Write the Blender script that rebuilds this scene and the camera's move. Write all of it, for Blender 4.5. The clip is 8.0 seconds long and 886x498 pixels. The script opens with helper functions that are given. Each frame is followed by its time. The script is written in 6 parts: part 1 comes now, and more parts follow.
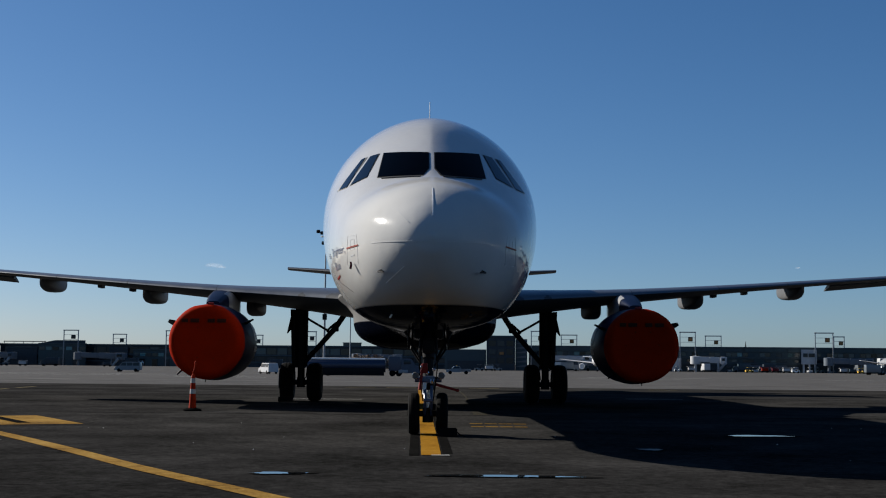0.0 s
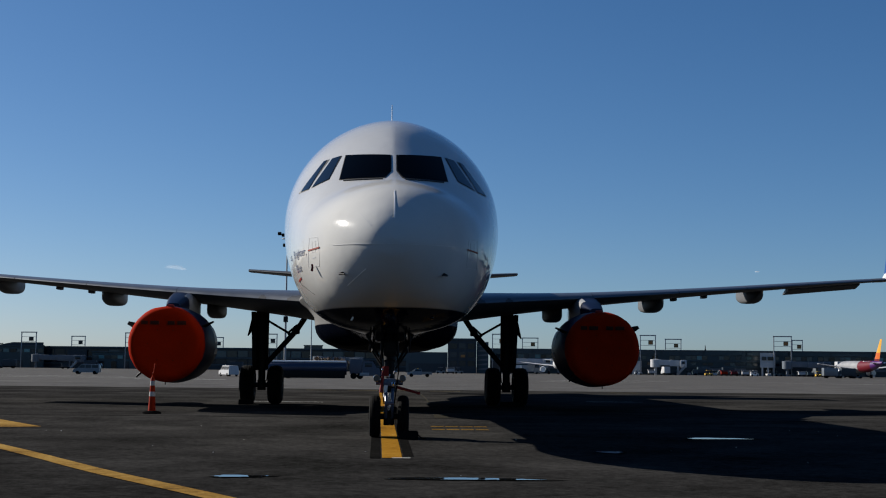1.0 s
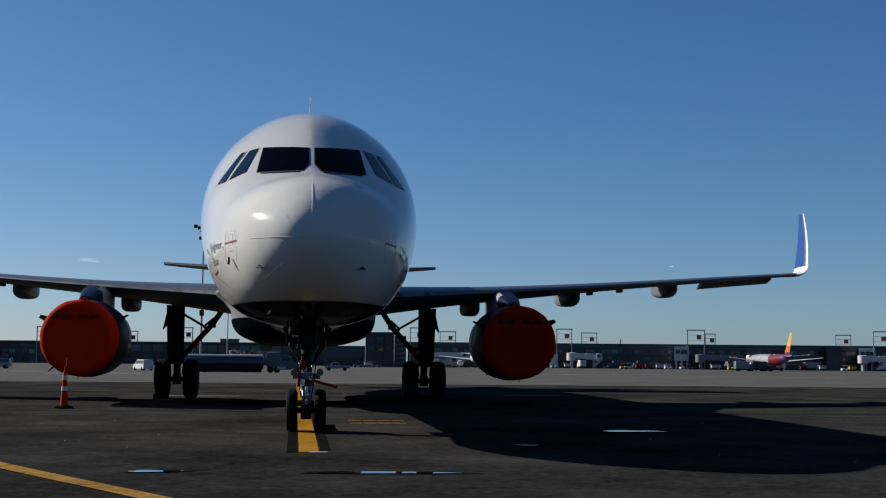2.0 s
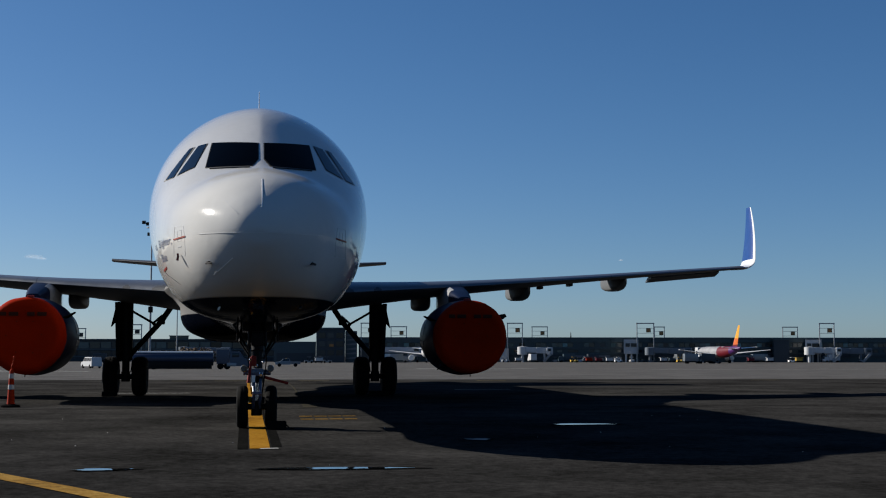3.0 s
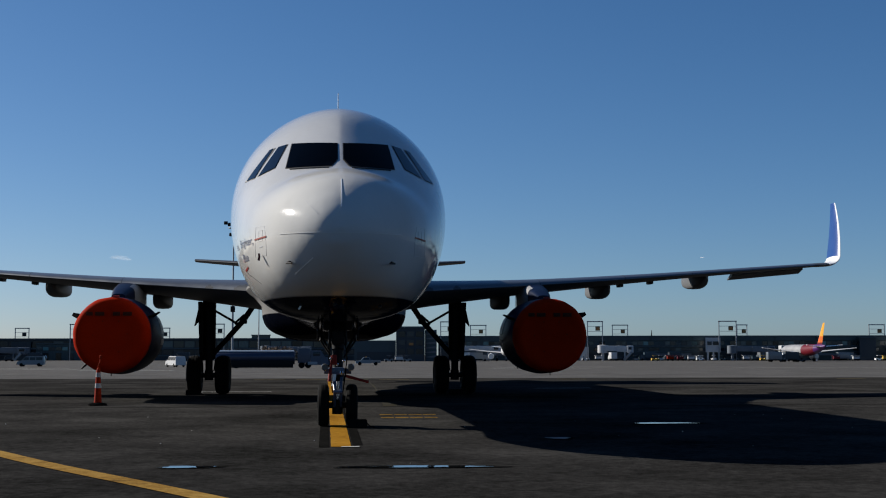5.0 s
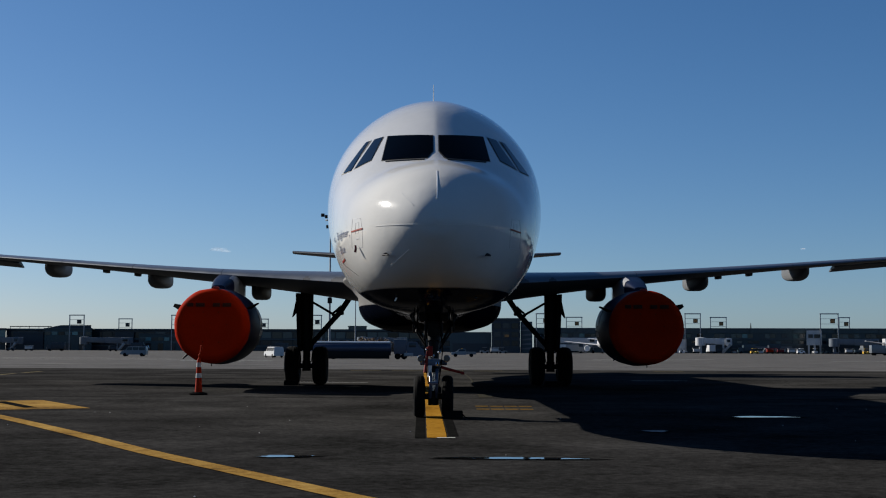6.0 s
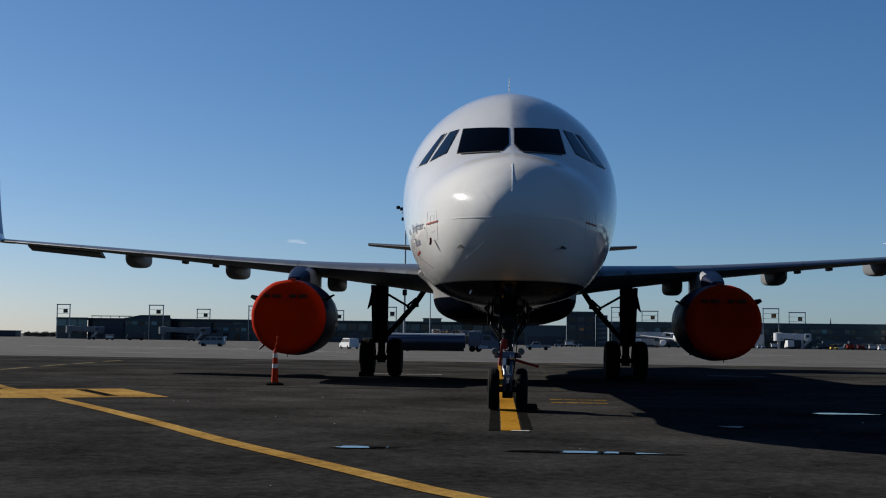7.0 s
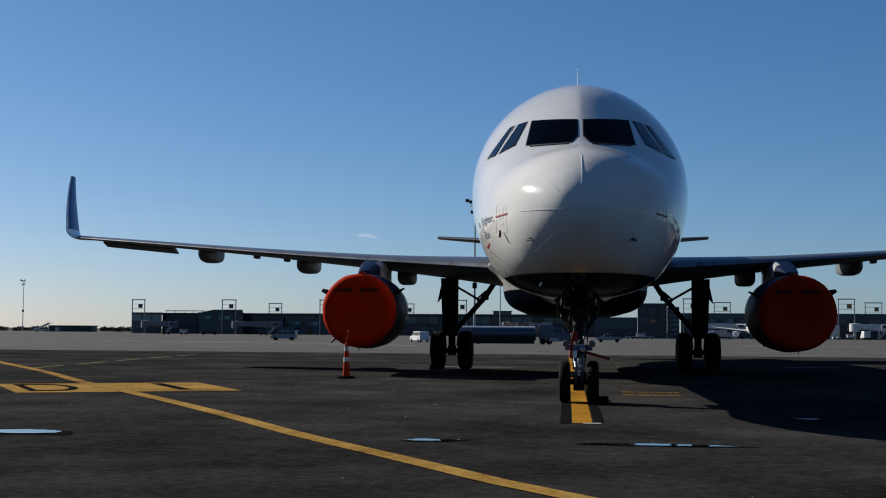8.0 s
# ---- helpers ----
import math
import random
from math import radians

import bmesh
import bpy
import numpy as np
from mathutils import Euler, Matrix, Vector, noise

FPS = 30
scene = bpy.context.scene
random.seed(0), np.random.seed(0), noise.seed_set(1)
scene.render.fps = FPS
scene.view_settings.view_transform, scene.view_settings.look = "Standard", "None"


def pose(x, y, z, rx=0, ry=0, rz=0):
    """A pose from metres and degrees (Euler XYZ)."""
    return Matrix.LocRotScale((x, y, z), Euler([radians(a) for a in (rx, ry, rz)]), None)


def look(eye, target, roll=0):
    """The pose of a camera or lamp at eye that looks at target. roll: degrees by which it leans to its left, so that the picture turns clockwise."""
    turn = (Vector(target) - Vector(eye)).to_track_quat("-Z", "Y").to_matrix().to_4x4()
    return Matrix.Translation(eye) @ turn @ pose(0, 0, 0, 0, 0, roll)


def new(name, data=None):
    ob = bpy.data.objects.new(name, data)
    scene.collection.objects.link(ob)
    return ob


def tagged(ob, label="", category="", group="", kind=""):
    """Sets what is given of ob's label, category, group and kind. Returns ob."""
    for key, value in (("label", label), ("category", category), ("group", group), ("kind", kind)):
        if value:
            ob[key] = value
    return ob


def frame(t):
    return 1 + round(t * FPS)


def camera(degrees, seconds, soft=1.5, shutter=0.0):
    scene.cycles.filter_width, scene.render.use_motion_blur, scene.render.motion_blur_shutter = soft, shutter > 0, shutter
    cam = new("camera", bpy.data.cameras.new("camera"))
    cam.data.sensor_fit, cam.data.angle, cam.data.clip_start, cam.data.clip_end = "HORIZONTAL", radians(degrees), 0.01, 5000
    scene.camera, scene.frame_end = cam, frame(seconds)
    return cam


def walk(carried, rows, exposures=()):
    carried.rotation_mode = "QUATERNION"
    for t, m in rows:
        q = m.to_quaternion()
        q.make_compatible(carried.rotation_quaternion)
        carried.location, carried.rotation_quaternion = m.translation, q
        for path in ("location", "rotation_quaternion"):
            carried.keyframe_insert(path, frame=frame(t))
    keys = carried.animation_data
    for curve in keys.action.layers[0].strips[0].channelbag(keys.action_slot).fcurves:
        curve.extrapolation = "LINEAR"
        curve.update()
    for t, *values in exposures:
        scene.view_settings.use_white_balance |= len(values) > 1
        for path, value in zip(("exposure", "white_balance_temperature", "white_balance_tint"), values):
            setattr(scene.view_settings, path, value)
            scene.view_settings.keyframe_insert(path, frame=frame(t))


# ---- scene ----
from mathutils.bvhtree import BVHTree

# ------------------------------------------------------------------ camera
# A tripod pan: the eye stays where it is and only turns.
cam = camera(37.65, 8.0, soft=1.1)
EYE = (-0.22, 0.0, 1.274)
ROWS = [
    (0.0, -1.155, 5.024, -0.550),
    (0.3, -1.348, 5.052, -0.551),
    (0.5, -1.590, 5.089, -0.610),
    (0.8, -2.219, 5.120, -0.683),
    (1.0, -2.856, 5.162, -0.626),
    (1.2, -3.652, 5.063, -0.792),
    (1.5, -4.533, 5.005, -0.784),
    (1.8, -5.821, 4.964, -0.601),
    (2.0, -6.472, 4.922, -0.548),
    (2.2, -7.102, 4.877, -0.398),
    (3.3, -8.738, 4.685, -0.046),
    (3.5, -8.655, 4.700, 0.019),
    (3.8, -8.473, 4.721, 0.191),
    (4.0, -8.154, 4.746, 0.186),
    (4.2, -7.706, 4.739, 0.112),
    (5.3, -3.962, 4.578, -0.045),
    (5.5, -3.157, 4.500, -0.159),
    (5.8, -1.807, 4.416, -0.361),
    (6.0, -0.925, 4.271, -0.241),
    (6.2, -0.215, 4.133, -0.420),
    (6.5, 0.989, 3.948, -0.570),
    (6.8, 1.635, 3.960, -0.704),
    (7.0, 2.350, 3.918, -0.763),
    (7.2, 3.252, 3.817, -0.737),
    (7.5, 4.098, 3.691, -0.558),
    (7.8, 4.959, 3.575, -0.459),
    (8.0, 5.442, 3.574, -0.444),
]
walk(cam, [(t, pose(*EYE, 90 + pitch, roll, yaw)) for t, yaw, pitch, roll in ROWS],
     exposures=[(0.0, 0.555), (2.0, 0.55), (3.5, 0.54), (5.5, 0.555), (6.5, 0.565), (8.0, 0.60)])

# ------------------------------------------------------------------ daylight
SUN_WAY = Vector((-1.66, 0.90, 1.0)).normalized()
world = bpy.data.worlds.new("clear_winter_sky")
scene.world = world
world.use_nodes = True
wn = world.node_tree.nodes
sky = wn.new("ShaderNodeTexSky")
sky.sky_type = "NISHITA"
sky.sun_disc = False
sky.sun_elevation = math.asin(SUN_WAY.z)
sky.sun_rotation = math.atan2(SUN_WAY.x, SUN_WAY.y) % (2 * math.pi)
sky.altitude = 0.0
sky.air_density = 0.75
sky.dust_density = 0.34
sky.ozone_density = 0.5
# clear dry air: deep blue overhead, milky at the horizon
wl = world.node_tree.links
SKY = 0.050
HAZE = 0.0754
split = wn.new("ShaderNodeSeparateColor")
join = wn.new("ShaderNodeCombineColor")
wl.new(sky.outputs["Color"], split.inputs["Color"])
for band, tint, depth, gain in (("Red", 0.55, 1.28, 1.68), ("Green", 0.82, 1.03, 1.019), ("Blue", 1.15, 0.92, 0.920)):
    level = wn.new("ShaderNodeMath")
    level.operation = "MULTIPLY"
    level.inputs[1].default_value = tint * HAZE
    power = wn.new("ShaderNodeMath")
    power.operation = "POWER"
    power.inputs[1].default_value = depth
    back = wn.new("ShaderNodeMath")
    back.operation = "MULTIPLY"
    back.inputs[1].default_value = gain / HAZE
    wl.new(split.outputs[band], level.inputs[0])
    wl.new(level.outputs[0], power.inputs[0])
    wl.new(power.outputs[0], back.inputs[0])
    wl.new(back.outputs[0], join.inputs[band])
wn["Background"].inputs["Strength"].default_value = SKY
wl.new(join.outputs["Color"], wn["Background"].inputs["Color"])
sun_data = bpy.data.lights.new("sun", "SUN")
sun_data.energy = 5.0
sun_data.angle = radians(0.53)
sun_data.color = (1.0, 0.95, 0.87)
sun = new("sun", sun_data)
sun.matrix_world = look(SUN_WAY * 300, (0, 0, 0))


# ------------------------------------------------------------------ materials
def tree_of(name):
    m = bpy.data.materials.new(name)
    m.use_nodes = True
    return m, m.node_tree.nodes, m.node_tree.links


def surface(name, base, rough=0.5, metal=0.0, vary=0.12, scale=2.0, fine=40.0, bump=0.02, coat=0.0, spread=0.1, alpha=None, spec=0.5):
    """A surface whose colour and gloss vary at two scales, with a fine relief."""
    m, n, l = tree_of(name)
    b = n["Principled BSDF"]
    b.inputs["Metallic"].default_value = metal
    b.inputs["Coat Weight"].default_value = coat
    b.inputs["Coat Roughness"].default_value = 0.06
    b.inputs["Specular IOR Level"].default_value = spec
    where = n.new("ShaderNodeTexCoord")
    big = n.new("ShaderNodeTexNoise")
    big.inputs["Scale"].default_value = scale
    big.inputs["Detail"].default_value = 6
    small = n.new("ShaderNodeTexNoise")
    small.inputs["Scale"].default_value = fine
    small.inputs["Detail"].default_value = 4
    for k in (big, small):
        l.new(where.outputs["Object"], k.inputs["Vector"])
    add = n.new("ShaderNodeMath")
    add.operation = "MULTIPLY_ADD"
    add.inputs[1].default_value = 0.5
    half = n.new("ShaderNodeMath")
    half.operation = "MULTIPLY"
    half.inputs[1].default_value = 0.5
    l.new(big.outputs["Fac"], half.inputs[0])
    l.new(small.outputs["Fac"], add.inputs[0])
    l.new(half.outputs[0], add.inputs[2])
    ramp = n.new("ShaderNodeMapRange")
    ramp.inputs["From Min"].default_value = 0.3
    ramp.inputs["From Max"].default_value = 0.7
    ramp.inputs["To Min"].default_value = 1 - vary
    ramp.inputs["To Max"].default_value = 1 + vary
    l.new(add.outputs[0], ramp.inputs["Value"])
    mul = n.new("ShaderNodeVectorMath")
    mul.operation = "SCALE"
    mul.inputs[0].default_value = base
    l.new(ramp.outputs[0], mul.inputs["Scale"])
    l.new(mul.outputs[0], b.inputs["Base Color"])
    r = n.new("ShaderNodeMapRange")
    r.inputs["From Min"].default_value = 0.3
    r.inputs["From Max"].default_value = 0.7
    r.inputs["To Min"].default_value = max(0.02, rough * (1 - spread))
    r.inputs["To Max"].default_value = min(1, rough * (1 + spread))
    l.new(big.outputs["Fac"], r.inputs["Value"])
    l.new(r.outputs[0], b.inputs["Roughness"])
    if bump:
        bp = n.new("ShaderNodeBump")
        bp.inputs["Strength"].default_value = min(1, bump * 5)
        bp.inputs["Distance"].default_value = bump * 0.2
        l.new(small.outputs["Fac"], bp.inputs["Height"])
        l.new(bp.outputs[0], b.inputs["Normal"])
    return m


def pavement(name, tones, stretch=(0.05, 0.4), grain=60.0, rough=0.95, relief=0.014, sheen=0.03, tight=1.0, falloff=None):
    """Weathered paving: aggregate grain, broad patches, streaks of rubber and dust along the lanes."""
    m, n, l = tree_of(name)
    b = n["Principled BSDF"]
    where = n.new("ShaderNodeTexCoord")
    lanes = n.new("ShaderNodeMapping")
    lanes.inputs["Scale"].default_value = (stretch[0], stretch[1], 1)
    l.new(where.outputs["Object"], lanes.inputs["Vector"])
    streak = n.new("ShaderNodeTexNoise")
    streak.inputs["Scale"].default_value = 1.6
    streak.inputs["Detail"].default_value = 9
    streak.inputs["Roughness"].default_value = 0.68
    l.new(lanes.outputs[0], streak.inputs["Vector"])
    patch = n.new("ShaderNodeTexNoise")
    patch.inputs["Scale"].default_value = 0.32
    patch.inputs["Detail"].default_value = 8
    patch.inputs["Roughness"].default_value = 0.62
    l.new(where.outputs["Object"], patch.inputs["Vector"])
    stone = n.new("ShaderNodeTexVoronoi")
    stone.inputs["Scale"].default_value = grain
    l.new(where.outputs["Object"], stone.inputs["Vector"])
    mid = n.new("ShaderNodeTexNoise")
    mid.inputs["Scale"].default_value = 8.0
    mid.inputs["Detail"].default_value = 10
    mid.inputs["Roughness"].default_value = 0.75
    l.new(where.outputs["Object"], mid.inputs["Vector"])
    s1 = n.new("ShaderNodeMath")
    s1.operation = "MULTIPLY_ADD"
    s1.inputs[1].default_value = 0.22
    l.new(streak.outputs["Fac"], s1.inputs[0])
    s2 = n.new("ShaderNodeMath")
    s2.operation = "MULTIPLY"
    s2.inputs[1].default_value = 0.38
    l.new(patch.outputs["Fac"], s2.inputs[0])
    l.new(s2.outputs[0], s1.inputs[2])
    s3 = n.new("ShaderNodeMath")
    s3.operation = "MULTIPLY_ADD"
    s3.inputs[1].default_value = 0.46
    l.new(mid.outputs["Fac"], s3.inputs[0])
    l.new(s1.outputs[0], s3.inputs[2])
    s4 = n.new("ShaderNodeMath")
    s4.operation = "MULTIPLY_ADD"
    s4.inputs[1].default_value = 0.10
    l.new(stone.outputs["Distance"], s4.inputs[0])
    l.new(s3.outputs[0], s4.inputs[2])
    ramp = n.new("ShaderNodeValToRGB")
    ramp.color_ramp.elements[0].position = 0.56 - 0.17 * tight
    tones = [[c * 0.77 for c in tone] for tone in tones]
    ramp.color_ramp.elements[0].color = (*tones[0], 1)
    ramp.color_ramp.elements[1].position = 0.56 + 0.19 * tight
    ramp.color_ramp.elements[1].color = (*tones[2], 1)
    e = ramp.color_ramp.elements.new(0.56)
    e.color = (*tones[1], 1)
    l.new(s4.outputs[0], ramp.inputs["Fac"])
    l.new(ramp.outputs["Color"], b.inputs["Base Color"])
    if falloff:
        # light falloff put into the colour: near darker, far paler; the change is ragged
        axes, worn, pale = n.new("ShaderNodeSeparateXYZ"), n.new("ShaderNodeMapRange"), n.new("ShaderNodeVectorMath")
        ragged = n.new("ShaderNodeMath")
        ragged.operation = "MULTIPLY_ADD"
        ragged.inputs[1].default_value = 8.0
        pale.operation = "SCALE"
        for slot, value in zip(("From Min", "From Max", "To Min", "To Max"), falloff):
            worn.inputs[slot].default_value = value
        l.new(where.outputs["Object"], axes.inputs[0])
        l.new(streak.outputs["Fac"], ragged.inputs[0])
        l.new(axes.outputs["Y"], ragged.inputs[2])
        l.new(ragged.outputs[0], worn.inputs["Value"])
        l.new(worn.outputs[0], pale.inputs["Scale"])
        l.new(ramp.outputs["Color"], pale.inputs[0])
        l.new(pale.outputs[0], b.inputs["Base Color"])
    b.inputs["Roughness"].default_value = rough
    b.inputs["Specular IOR Level"].default_value = sheen
    bp = n.new("ShaderNodeBump")
    bp.inputs["Strength"].default_value = 0.6
    bp.inputs["Distance"].default_value = relief
    l.new(mid.outputs["Fac"], bp.inputs["Height"])
    l.new(bp.outputs[0], b.inputs["Normal"])
    return m


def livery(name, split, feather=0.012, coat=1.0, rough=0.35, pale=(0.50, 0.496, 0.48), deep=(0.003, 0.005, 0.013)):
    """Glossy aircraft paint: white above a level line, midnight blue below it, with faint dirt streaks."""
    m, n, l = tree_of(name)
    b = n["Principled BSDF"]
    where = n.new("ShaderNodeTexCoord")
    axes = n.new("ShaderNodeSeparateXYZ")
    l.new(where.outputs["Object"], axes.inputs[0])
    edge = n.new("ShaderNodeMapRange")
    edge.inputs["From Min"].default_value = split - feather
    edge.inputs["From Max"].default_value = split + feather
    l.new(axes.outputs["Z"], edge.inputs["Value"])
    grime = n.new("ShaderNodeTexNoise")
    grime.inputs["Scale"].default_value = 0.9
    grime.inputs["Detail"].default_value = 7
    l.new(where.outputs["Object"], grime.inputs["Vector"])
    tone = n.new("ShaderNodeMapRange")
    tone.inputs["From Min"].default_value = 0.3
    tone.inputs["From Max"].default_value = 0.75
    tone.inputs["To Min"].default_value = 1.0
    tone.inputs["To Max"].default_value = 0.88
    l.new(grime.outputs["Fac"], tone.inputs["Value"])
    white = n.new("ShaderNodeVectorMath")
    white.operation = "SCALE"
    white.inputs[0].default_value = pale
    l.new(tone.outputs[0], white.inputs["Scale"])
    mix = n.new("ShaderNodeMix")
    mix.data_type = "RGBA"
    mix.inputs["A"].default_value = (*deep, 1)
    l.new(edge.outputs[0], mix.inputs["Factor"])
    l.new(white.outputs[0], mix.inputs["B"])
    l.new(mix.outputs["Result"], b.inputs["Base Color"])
    b.inputs["Roughness"].default_value = rough
    # the radome's erosion paint is duller than the polished skin behind it
    def along(y0, y1, v0, v1):
        k = n.new("ShaderNodeMapRange")
        for slot, value in zip(("From Min", "From Max", "To Min", "To Max"), (y0, y1, v0, v1)):
            k.inputs[slot].default_value = value
        l.new(axes.outputs["Y"], k.inputs["Value"])
        return k.outputs[0]

    polish = n.new("ShaderNodeMix")
    l.new(edge.outputs[0], polish.inputs["Factor"])
    l.new(along(2.2, 4.6, 0.08 * coat, coat), polish.inputs["A"])
    l.new(along(0.9, 1.8, 0.10 * coat, coat), polish.inputs["B"])
    l.new(polish.outputs["Result"], b.inputs["Coat Weight"])
    l.new(along(0.5, 1.3, 0.17, 0.02), b.inputs["Coat Roughness"])
    b.inputs["Coat IOR"].default_value = 1.75
    b.inputs["Specular IOR Level"].default_value = 0.0
    # slight waviness of the skin
    ripple = n.new("ShaderNodeTexNoise")
    ripple.inputs["Scale"].default_value = 4.5
    ripple.inputs["Detail"].default_value = 4
    l.new(where.outputs["Object"], ripple.inputs["Vector"])
    wave = n.new("ShaderNodeBump")
    wave.inputs["Strength"].default_value = 0.35
    wave.inputs["Distance"].default_value = 0.015
    l.new(ripple.outputs["Fac"], wave.inputs["Height"])
    l.new(wave.outputs[0], b.inputs["Normal"])
    l.new(wave.outputs[0], b.inputs["Coat Normal"])
    return m


def glass(name, tint, rough=0.03, spec=0.6, vary=0.0):
    m, n, l = tree_of(name)
    b = n["Principled BSDF"]
    b.inputs["Base Color"].default_value = (*tint, 1)
    b.inputs["Roughness"].default_value = rough
    b.inputs["IOR"].default_value = 1.5
    b.inputs["Specular IOR Level"].default_value = spec
    if vary:
        each = n.new("ShaderNodeObjectInfo")
        tone = n.new("ShaderNodeMapRange")
        tone.inputs["To Min"].default_value = 1 - vary
        tone.inputs["To Max"].default_value = 1 + vary
        l.new(each.outputs["Random"], tone.inputs["Value"])
        mul = n.new("ShaderNodeVectorMath")
        mul.operation = "SCALE"
        mul.inputs[0].default_value = tint
        l.new(tone.outputs[0], mul.inputs["Scale"])
        l.new(mul.outputs[0], b.inputs["Base Color"])
    return m


ASPHALT = pavement("worn_asphalt", ((0.006, 0.0058, 0.0055), (0.0252, 0.0245, 0.0234), (0.055, 0.053, 0.050)), stretch=(0.26, 0.42), tight=0.72, sheen=0.0, falloff=(16.0, 29.0, 0.88, 1.18))
CONCRETE = pavement("pale_concrete_paving", ((0.044, 0.042, 0.040), (0.090, 0.086, 0.081), (0.185, 0.176, 0.166)), stretch=(0.012, 0.16), tight=0.85)
PAINT_YELLOW = pavement("worn_yellow_line_paint", ((0.09, 0.058, 0.024), (0.28, 0.155, 0.036), (0.42, 0.27, 0.08)), stretch=(0.6, 0.6), rough=0.93, tight=0.62, sheen=0.008)
PAINT_FRESH = pavement("deep_yellow_line_paint", ((0.10, 0.048, 0.010), (0.31, 0.145, 0.014), (0.42, 0.22, 0.03)), stretch=(0.6, 0.6), rough=0.93, tight=0.7, sheen=0.008)
PAINT_FADED = pavement("faded_pale_yellow_paint", ((0.04, 0.034, 0.022), (0.15, 0.12, 0.055), (0.26, 0.22, 0.12)), stretch=(0.6, 0.6), rough=0.93)
PAINT_GHOST = pavement("nearly_worn_off_yellow_paint", ((0.018, 0.017, 0.014), (0.036, 0.032, 0.022), (0.065, 0.055, 0.034)), stretch=(0.6, 0.6), rough=0.93)
PAINT_DASH = pavement("scuffed_yellow_dash_paint", ((0.03, 0.022, 0.012), (0.15, 0.088, 0.022), (0.34, 0.19, 0.035)), stretch=(0.6, 0.6), rough=0.93, sheen=0.008)
PAINT_BORDER = pavement("worn_black_border_paint", ((0.004, 0.004, 0.004), (0.009, 0.009, 0.0085), (0.02, 0.019, 0.018)), stretch=(0.6, 0.6), rough=0.93, sheen=0.0)
STENCIL = surface("faded_dark_stencil_paint", (0.05, 0.012, 0.006), 0.8, vary=0.3, scale=14, bump=0.0, spec=0.1)
PAINT_WHITE = pavement("worn_white_line_paint", ((0.25, 0.25, 0.24), (0.5, 0.5, 0.48), (0.65, 0.65, 0.62)), stretch=(0.6, 0.6), rough=0.93)
PAINT_BLACK = pavement("black_line_border_paint", ((0.004, 0.004, 0.004), (0.011, 0.011, 0.0105), (0.022, 0.022, 0.021)), stretch=(0.6, 0.6), rough=0.93, sheen=0.0)
DAMP = glass("thin_damp_film", (0.008, 0.010, 0.014), 0.45, 0.4)
WATER = glass("puddle_water", (0.01, 0.012, 0.014), 0.02)
LIVERY = livery("white_over_midnight_blue_paint", 2.155)
# belly shade put into the paint: darker copies of the fuselage white and blue
LIVERY_BELLY_SHADED = livery("shade_toned_white_over_midnight_blue_paint", 2.30, coat=0.05, rough=0.6, pale=(0.20, 0.196, 0.19), deep=(0.0018, 0.0026, 0.0055))
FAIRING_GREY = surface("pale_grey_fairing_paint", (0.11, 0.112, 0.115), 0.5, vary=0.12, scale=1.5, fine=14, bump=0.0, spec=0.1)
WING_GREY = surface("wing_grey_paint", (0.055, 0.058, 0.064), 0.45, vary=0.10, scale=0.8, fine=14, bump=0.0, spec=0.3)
BARE_METAL = surface("polished_leading_edge_metal", (0.15, 0.16, 0.175), 0.36, metal=0.7, vary=0.06, bump=0.0)
NAVY = surface("midnight_blue_gloss_paint", (0.004, 0.008, 0.026), 0.42, vary=0.1, scale=1.2, bump=0.0, coat=0.03, spec=0.06)
COWL_WHITE = surface("dulled_white_cowling_paint", (0.48, 0.48, 0.475), 0.4, vary=0.12, scale=1.5, bump=0.0, spec=0.1)
PYLON_PALE = surface("pale_grey_pylon_paint", (0.27, 0.272, 0.275), 0.4, vary=0.12, scale=1.5, bump=0.0, spec=0.1)
BLUE = surface("royal_blue_gloss_paint", (0.008, 0.040, 0.17), 0.3, vary=0.08, bump=0.0, coat=0.1)
WHITE = surface("white_gloss_paint", (0.78, 0.78, 0.76), 0.3, vary=0.06, bump=0.0, coat=0.3)
TARP = surface("orange_red_tarpaulin", (0.29, 0.0125, 0.001), 0.8, vary=0.2, scale=2.2, fine=26, bump=0.03, spec=0.02)
SIDE_GLASS = glass("dark_blue_cockpit_side_glass", (0.003, 0.004, 0.006), 0.05, 0.32)
COCKPIT = glass("dark_cockpit_glass", (0.0005, 0.0006, 0.001), 0.04, 0.012)
SEAL = surface("black_rubber_seal", (0.015, 0.015, 0.015), 0.6, bump=0.0)
TYRE = surface("black_tyre_rubber", (0.0045, 0.0045, 0.0045), 0.85, vary=0.25, scale=6, fine=60, bump=0.02, spec=0.06)
STEEL = surface("blue_grey_landing_gear_enamel", (0.055, 0.078, 0.13), 0.28, vary=0.15, scale=5, bump=0.01)
DARK_STEEL = surface("near_black_metal", (0.006, 0.006, 0.0065), 0.55, vary=0.3, scale=6, bump=0.01, spec=0.12)
CHROME = surface("chrome_piston", (0.8, 0.8, 0.82), 0.12, metal=1.0, vary=0.04, bump=0.0)
FADED_RED = surface("sun_faded_red_tape", (0.26, 0.075, 0.06), 0.6, vary=0.2, scale=9, bump=0.0, spec=0.1)
RED = surface("red_enamel", (0.20, 0.016, 0.012), 0.5, vary=0.12, scale=8, bump=0.0, spec=0.15)
LAMP_GLASS = glass("clear_lamp_lens", (0.085, 0.09, 0.095), 0.06)
LETTERING = surface("dark_blue_lettering", (0.02, 0.03, 0.09), 0.4, bump=0.0)
